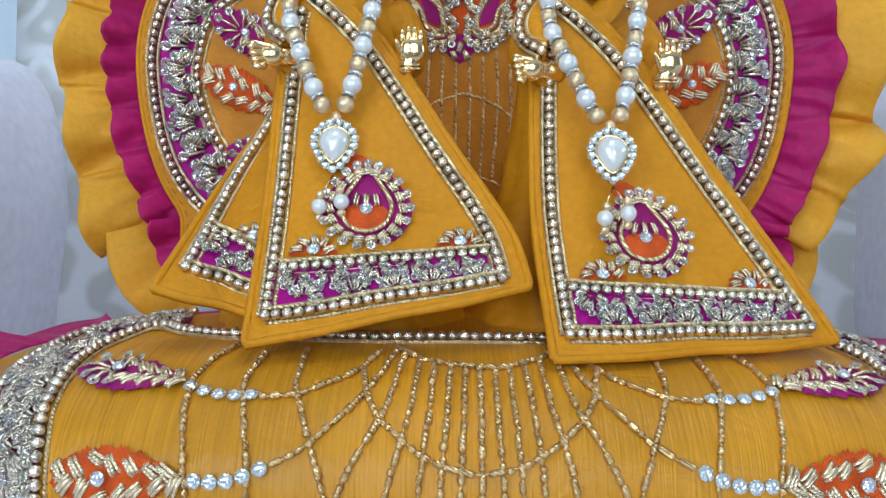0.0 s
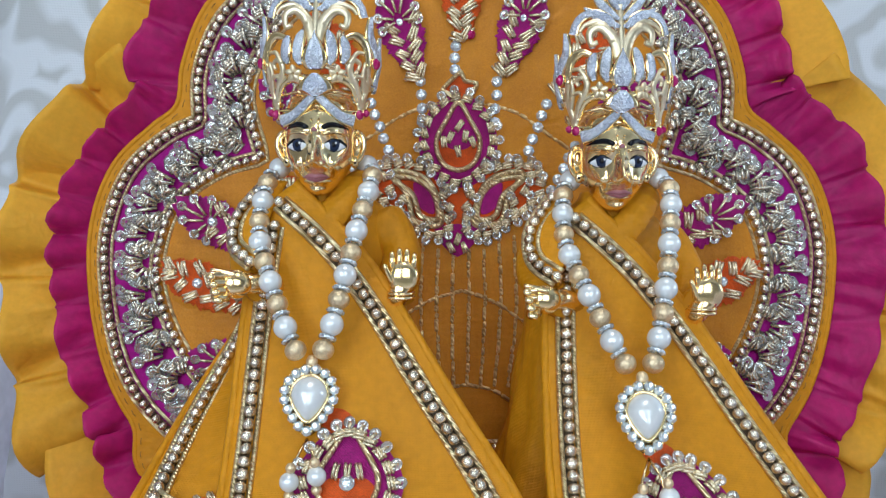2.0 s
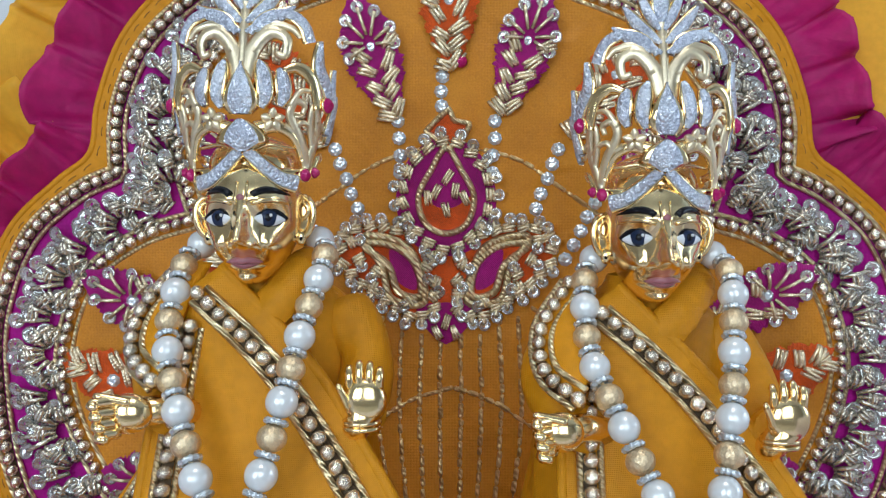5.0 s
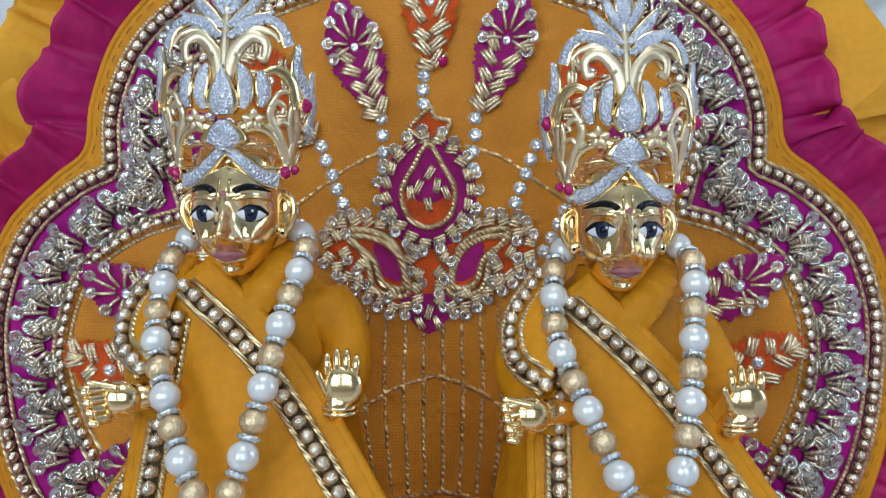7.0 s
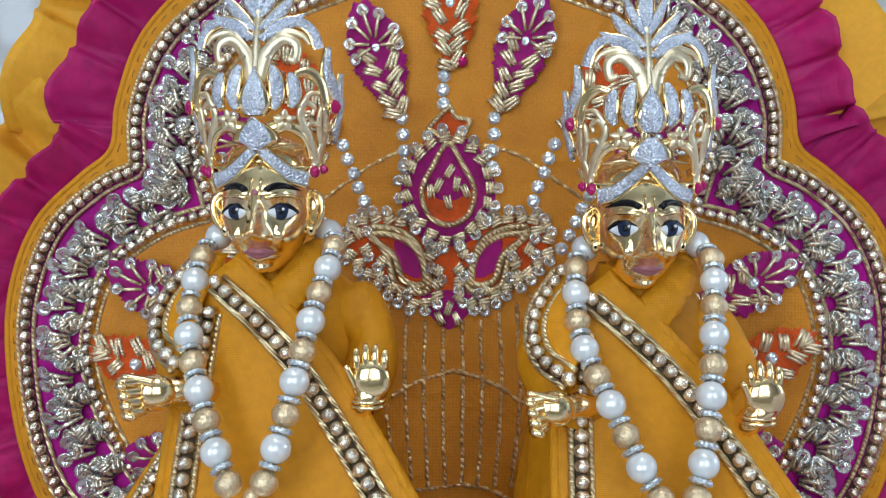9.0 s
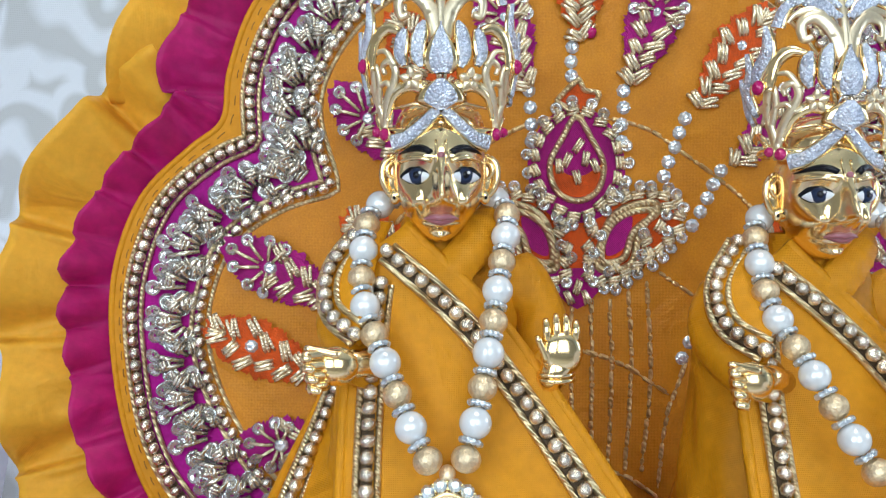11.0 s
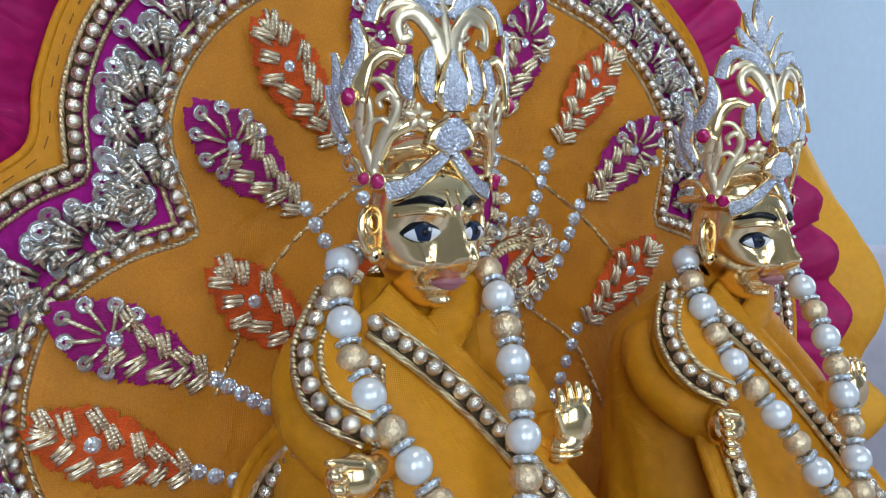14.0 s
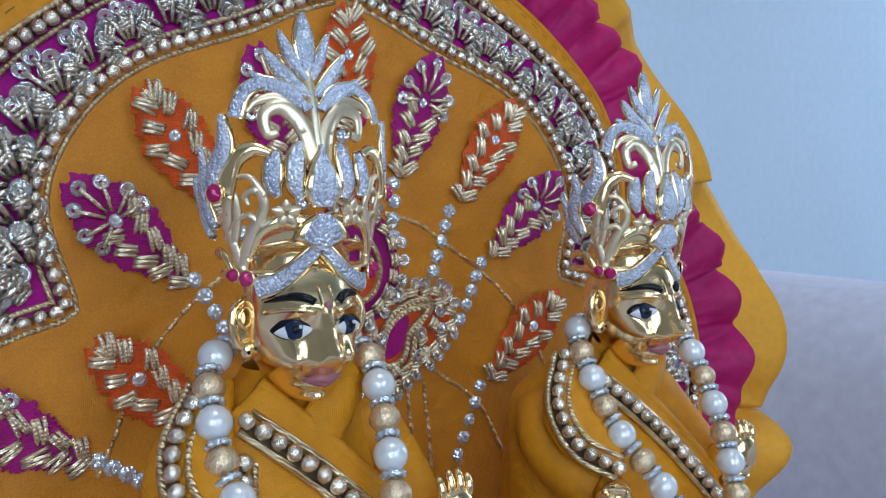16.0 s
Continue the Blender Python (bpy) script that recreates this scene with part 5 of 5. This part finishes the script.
def flower_motif(ob, dr, s, t):
    """The teardrop flower on the front of the cloth: pads, lace and a ring of sequins."""
    m = dr.basis(s, t, 0.0007) @ Matrix.Scale(1.2, 4)

    def pad(name, pts, mat, y, n=5):
        loop = spline([(x, 0, z) for x, z in pts], n, True)
        verts = [Vector((0, -y, sum(p.z for p in loop) / len(loop)))] + [Vector((p.x, -y + 0.0006, p.z)) for p in loop]
        k = len(loop)
        part(name, mesh(name, verts, [(0, 1 + i, 1 + (i + 1) % k) for i in range(k)], mat), ob, m=m)

    ring = [(0.0142 * math.sin(a) * (1 - 0.3 * max(0, math.cos(a))), 0.0150 * math.cos(a) - 0.001) for a in [2 * math.pi * k / 12 for k in range(12)]]
    pad("purple_pad", ring, PURPLE, 0.0008)
    pad("orange_pad", [(0.0073 * math.sin(a), 0.0050 * math.cos(a) - 0.0044) for a in [2 * math.pi * k / 12 for k in range(12)]], ORANGE, 0.0012)
    pad("orange_pad", [(-0.004, 0.0185), (0.0008, 0.0150), (-0.003, 0.0105), (-0.0085, 0.0150)], ORANGE, 0.001, 3)
    loop = spline([(x, 0, z) for x, z in [(0, 0.012), (0.0045, 0.006), (0.0078, -0.001), (0.0056, -0.0075), (0, -0.0098), (-0.0056, -0.0075), (-0.0078, -0.001), (-0.0045, 0.006)]], 6, True)
    part("gold_cord", mesh("gold_cord", *tube([Vector((p.x, -0.0014, p.z)) for p in loop], 0.0008, 6, closed=True), GOLD_THREAD), ob, m=m)
    for k in range(19):
        a = 2 * math.pi * k / 19
        mm = m @ pose(0.0118 * math.sin(a) * (1 - 0.3 * max(0, math.cos(a))), -0.0012, 0.0125 * math.cos(a) - 0.001, 0, math.degrees(a), 0) @ Matrix.Scale(0.78, 4)
        part("knot", KNOTS[k % 3], ob, m=mm)
    part("rhinestone", STONE_MESH, ob, m=m @ pose(0, -0.0012, -0.002) @ Matrix.Scale(0.85, 4))
    for k in range(3):
        part("bugle_stitches", multi("bugle_stitches", [(stitch((k - 1) * 0.003, 0.001, 1.2 + 0.3 * k, 0.004, 2), 0)], [BUGLE]), ob, m=m @ pose(0, -0.0008, 0))


def half_flower(ob, dr, s, t):
    m = dr.basis(s, t, 0.0006)
    verts = [Vector((0, -0.0008, 0))] + [Vector(((0.0085 + 0.0009 * (k % 2)) * math.cos(math.pi * k / 14), 0, (0.0078 + 0.0009 * (k % 2)) * math.sin(math.pi * k / 14) - 0.001)) for k in range(15)]
    part("orange_pad", mesh("orange_pad", verts, [(0, 1 + k, 2 + k) for k in range(14)], ORANGE), ob, m=m)
    for k in range(5):
        a = math.pi * (0.08 + 0.84 * k / 4)
        part("bugle_stitches", multi("bugle_stitches", [(stitch(0.0062 * math.cos(a), 0.0058 * math.sin(a), a + 0.3, 0.0042), 0)], [BUGLE]), ob, m=m @ pose(0, -0.0006, 0))
    part("rhinestone", STONE_MESH, ob, m=m @ pose(0, -0.0008, 0.0016))


def hem(ob, dr, r=0.0016):
    """A soft rolled edge round three sides of a drape."""
    pts = [dr.at(0, k / 24) for k in range(25)] + [dr.at(k / 24, 1) for k in range(1, 25)] + [dr.at(1, 1 - k / 24) for k in range(1, 25)]
    pts = along(pts, 0.003)
    part("rolled_hem", mesh("rolled_hem", *tube([p + Vector((0, 0.0012, 0)) for p in pts], r, 8), YELLOW), ob)


FLAP_IN = [(-0.0530, 0.3520, 0.1640), (-0.0560, 0.3440, 0.1560), (-0.0575, 0.3370, 0.1480), (-0.0580, 0.3330, 0.1420)]
FLAP_OUT = [(-0.0600, 0.3540, 0.1620), (-0.0695, 0.3480, 0.1500), (-0.0690, 0.3400, 0.1400), (-0.0595, 0.3325, 0.1345)]


def robe(o, front, rear, label):
    ob = thing("robe", Vector((-0.040, 0.335, 0.026)) + o, label, "robe", "robes of the figures")
    cx = -0.040
    secs = [(0.022, 0.052, 0.340, 0.048), (0.05, 0.045, 0.347, 0.040), (0.08, 0.036, 0.355, 0.032), (0.11, 0.030, 0.361, 0.025), (0.135, 0.0270, 0.364, 0.021), (0.149, 0.0248, 0.364, 0.0175), (0.1565, 0.0195, 0.3605, 0.0135), (0.162, 0.0115, 0.3565, 0.0105), (0.166, 0.0095, 0.354, 0.0095)]
    prof = spline([(a, b, 0) for a, b, c, d in secs], 5), spline([(c, d, 0) for a, b, c, d in secs], 5)

    def body(s, t):
        i = min(len(prof[0]) - 1, int(t * (len(prof[0]) - 1) + 0.5))
        z, w, y, dep = prof[0][i].x, prof[0][i].y, prof[1][i].x, prof[1][i].y
        a = 2 * math.pi * s
        rip = 1 + (0.035 * math.sin(9 * a + 6 * z * 30) + 0.02 * math.sin(17 * a)) * min(1, max(0, (0.15 - z) / 0.08))
        return Vector((cx + w * math.cos(a) * rip, y + dep * math.sin(a) * rip, z)) + o

    part("under_robe", mesh("under_robe", *grid(body, 80, 40, True), YELLOW), ob, "gathered marigold cloth")
    main = Drape(*front, sag=0.004)
    pc = solid(part("front_drape", mesh("front_drape", *grid(main.at, 40, 44), YELLOW), ob, "stiff marigold front cloth"), 0.0026, 1)
    hem(ob, main)
    dress_rows(ob, main, 0.945, 0.836, 0.0065, 0.0090)
    flower_motif(ob, main, 0.445, 0.680)
    half_flower(ob, main, 0.22, 0.808), half_flower(ob, main, 0.78, 0.808)
    if rear:
        back = Drape(*rear, sag=0.003)
        solid(part("rear_drape", mesh("rear_drape", *grid(back.at, 24, 36), YELLOW), ob, "second layer of stiff cloth"), 0.0026, 1)
        hem(ob, back)
        dress_rows(ob, back, 0.93, 0.82, 0.0070, 0.0)
        half_flower(ob, back, 0.62, 0.795)
    # collar bands that cross under the chin
    def collar(pts, w, lift_y):
        path = spline([Vector(p) + o for p in pts], 8)
        def fn(s, t):
            i = min(len(path) - 1, int(t * (len(path) - 1) + 0.5))
            p = path[i]
            d = (path[min(len(path) - 1, i + 1)] - path[max(0, i - 1)]).normalized()
            n = (Vector((0, -1, 0.2)) - d * Vector((0, -1, 0.2)).dot(d)).normalized()
            side = d.cross(n)
            return p + side * w * (s - 0.5) * (0.5 + 0.5 * min(1, t * 2.5)) + n * (0.0022 * math.sin(math.pi * s) + lift_y)
        solid(part("collar_fold", mesh("collar_fold", *grid(fn, 10, 40), YELLOW), ob), 0.0015)
    collar([(-0.0255, 0.3560, 0.1680), (-0.0275, 0.3485, 0.1640), (-0.0340, 0.3445, 0.1550), (-0.0440, 0.3455, 0.1440)], 0.010, 0.0)
    # sleeves
    def sleeve(pts, r0, r1):
        path = spline([Vector(p) + o for p in pts], 6)
        part("sleeve", mesh("sleeve", *tube(path, 1.0, 18, taper=lambda t: (r0 + (r1 - r0) * t) * (1 + 0.06 * math.sin(14 * t))), YELLOW), ob)
    sleeve([(-0.020, 0.362, 0.150), (-0.0125, 0.354, 0.139), (-0.0130, 0.342, 0.1285), (-0.0115, 0.336, 0.128)], 0.0085, 0.0055)
    sleeve([(-0.060, 0.360, 0.148), (-0.0665, 0.350, 0.138), (-0.0600, 0.338, 0.129), (-0.0585, 0.333, 0.1295)], 0.0078, 0.0055)
    # bead trim over the shoulder
    lift = lambda p: Vector((-0.5, -0.8, 0.3)).normalized()  # noqa: E731
    inner = spline([Vector(p) + o for p in FLAP_IN], 8)
    outer = spline([Vector(p) + o for p in FLAP_OUT], 8)
    cape = lambda s, t: inner[round(t * 24)].lerp(outer[round(t * 24)], s) + Vector((-0.0006, -0.0025, 0.0012)) * math.sin(math.pi * s)  # noqa: E731
    solid(part("shoulder_flap", mesh("shoulder_flap", *grid(cape, 8, 24), YELLOW), ob, "cloth flap with bead edge"), 0.002)
    bead_row([cape(0.78, k / 24) + lift(None) * 0.001 for k in range(25)], ob, step=0.0041, me=SMALL_BEAD_MESH, lift=lift)
    return ob, main


PEARL_MESH = mesh("pearl", *ball((0.0038, 0.0038, 0.0038), 24, 16), PEARL)
GOLDBALL_MESH = mesh("gold_bead", *ball((0.0035, 0.0035, 0.0032), 20, 14), GOLD_BEAD)
ROND_MESH = mesh("rondelle", *tube([(0.0022 * math.cos(a), 0.0022 * math.sin(a), 0) for a in [2 * math.pi * k / 36 for k in range(36)]], 0.00085, 8, taper=lambda t: 0.9 + 0.14 * math.cos(t * 35 * 2 * math.pi / 3.6), closed=True), CRYSTAL)


def necklace(o, pend, label):
    ob = thing("pearl_necklace", Vector((-0.039, 0.314, 0.105)) + o, label, "necklace", "necklaces of the figures")
    left = [(-0.0500, 0.3580, 0.1720), (-0.0575, 0.3520, 0.1680), (-0.0595, 0.3460, 0.1610), (-0.0597, 0.3360, 0.1470), (-0.0540, 0.3250, 0.1325), (-0.0470, 0.3165, 0.1170), (-0.0420, 0.3125, 0.1085)]
    right = [(-0.0300, 0.3580, 0.1720), (-0.0235, 0.3520, 0.1695), (-0.0225, 0.3445, 0.1645), (-0.0255, 0.3330, 0.1515), (-0.0285, 0.3240, 0.1365), (-0.0325, 0.3165, 0.1190), (-0.0358, 0.3125, 0.1085)]
    for side in (left, right):
        path = spline([Vector(p) + o for p in side], 10)
        part("thread", mesh("thread", *tube(path, 0.0005, 5), GOLD_THREAD), ob)
        fine = along(path[::-1], 0.0004)
        s, k, pitch = 0.0035, 0, 0.0083
        n = len(fine)
        while s / 0.0004 < n - 2:
            i = int(s / 0.0004)
            d = (fine[min(n - 1, i + 2)] - fine[max(0, i - 2)]).normalized()
            turn = d.to_track_quat("Z", "Y").to_matrix().to_4x4()
            part("pearl" if k % 2 else "gold_bead", PEARL_MESH if k % 2 else GOLDBALL_MESH, ob, m=Matrix.Translation(fine[i]) @ turn)
            j = min(n - 1, int((s + pitch / 2 - (0.0003 if k % 2 == 0 else -0.0003)) / 0.0004))
            if j < n - 2:
                part("rondelle", ROND_MESH, ob, m=Matrix.Translation(fine[j]) @ turn)
            s += pitch
            k += 1
    # pendant: drop pearl in a rim of stones, and two tassels
    c = pend + Vector((0, -0.0005, 0))
    m = Matrix.Translation(c) @ pose(0, 0, 0, -26, 0, 0) @ Matrix.Scale(1.14, 4)

    def tear(a, w, h):
        """A drop with its point downwards; a runs round from the point."""
        x = w * math.sin(a) * (1 - 0.42 * max(0, math.cos(a)) ** 1.2)
        return x, -h * math.cos(a) * (1.22 if math.cos(a) > 0 else 0.94)

    def even(w, h, n):
        pts = along([Vector((x, 0, z)) for x, z in (tear(2 * math.pi * k / 120, w, h) for k in range(120))], 0.0002, True)
        return [pts[round(k * len(pts) / n) % len(pts)] for k in range(n)]

    def dome(w, h, thick):
        return grid(lambda u, t: (tear(2 * math.pi * u, w, h)[0] * math.cos(t * math.pi / 2), -thick * math.sin(t * math.pi / 2), tear(2 * math.pi * u, w, h)[1] * math.cos(t * math.pi / 2)), 36, 10, True)

    part("drop_pearl", mesh("drop_pearl", *dome(0.0049, 0.0055, 0.0040), PEARL), ob, "drop shaped pearl", m)
    part("pendant_setting", mesh("pendant_setting", *join(tube(even(0.0052, 0.0060, 40), 0.0006, 8, closed=True), moved(dome(0.0078, 0.0090, -0.0016), Matrix.Translation((0, 0.0006, 0)))), GOLD), ob, m=m)
    part("bail", mesh("bail", *ball((0.0017, 0.0014, 0.0019), 14, 10), GOLD_BEAD), ob, m=m @ pose(0, 0.0008, 0.0098))
    stone = mesh("rim_stone", *gem(0.00145, 0.0018, 8), CRYSTAL, False)
    claw = mesh("claw", *ball((0.0004, 0.0005, 0.0004), 6, 4), GOLD)
    spots = even(0.0070, 0.0080, 17)
    for k, p in enumerate(spots):
        part("rim_stone", stone, ob, m=m @ pose(p.x, 0.0004, p.z))
        q = (p + spots[(k + 1) % 17]) / 2
        part("claw", claw, ob, m=m @ pose(q.x * 1.1, -0.0004, q.z * 1.1))
    for sx, l in ((-0.0040, 0.015), (0.0042, 0.0125)):
        top = m @ Vector((0, 0.001, -0.0115))
        b = top + Vector((sx, -0.0085, -l * 0.72))
        part("tassel_wire", mesh("tassel_wire", *tube([top, top.lerp(b, 0.5) + Vector((sx * 0.2, 0, 0)), b + Vector((0, 0, -0.006))], 0.0004, 5), GOLD), ob)
        part("tassel_pearl", mesh("tassel_pearl", *ball((0.0030, 0.0030, 0.0030), 16, 12), PEARL), ob, m=Matrix.Translation(b))
        for dz, r in ((0.0042, 0.0016), (-0.0042, 0.0017)):
            part("tassel_bead", mesh("tassel_bead", *ball((r, r, r), 12, 8), GOLD_BEAD), ob, m=Matrix.Translation(b + Vector((-sx * 0.12 * (dz > 0), 0, dz))))
    return ob


NONE = Vector((0, 0, 0))
left_front = ([(-0.0600, 0.3465, 0.1560), (-0.0640, 0.3340, 0.1230), (-0.0645, 0.3070, 0.0760), (-0.0640, 0.2660, 0.0300)], [(-0.0490, 0.3450, 0.1640), (-0.0225, 0.3370, 0.1370), (0.0050, 0.3200, 0.0970), (0.0270, 0.3020, 0.0660), (0.0335, 0.2800, 0.0480)])
left_rear = ([(-0.0655, 0.3600, 0.1360), (-0.0740, 0.3760, 0.1130), (-0.0875, 0.3420, 0.0840), (-0.0985, 0.2780, 0.0470)], [(-0.0600, 0.3520, 0.1300), (-0.0590, 0.3370, 0.1000), (-0.0570, 0.3120, 0.0660), (-0.0540, 0.2860, 0.0340)])
right_front = ([(0.0400, 0.3485, 0.1500), (0.0375, 0.3360, 0.1180), (0.0365, 0.3050, 0.0700), (0.0400, 0.2610, 0.0270)], [(0.0530, 0.3470, 0.1590), (0.0800, 0.3390, 0.1300), (0.1080, 0.3230, 0.0870), (0.1330, 0.3050, 0.0490), (0.1460, 0.2900, 0.0270)])
statue(NONE, "gilded standing statue with painted eyes, wrapped in marigold cloth")
statue(SHIFT, "gilded standing statue with painted eyes, wrapped in marigold cloth")
crown(NONE, "openwork gold crown set with clear crystals and rubies")
crown(SHIFT, "openwork gold crown set with clear crystals and rubies")
robe(NONE, left_front, left_rear, "marigold robe with two bead bordered embroidered drapes")
robe(SHIFT, right_front, None, "marigold robe with one bead bordered embroidered drape")
necklace(NONE, Vector((-0.0390, 0.3120, 0.0972)), "necklace of white pearls and gold beads with drop pendant")
necklace(Vector((0.1038, 0.0005, -0.0038)), Vector((0.0645, 0.3045, 0.0942)), "necklace of white pearls and gold beads with drop pendant")
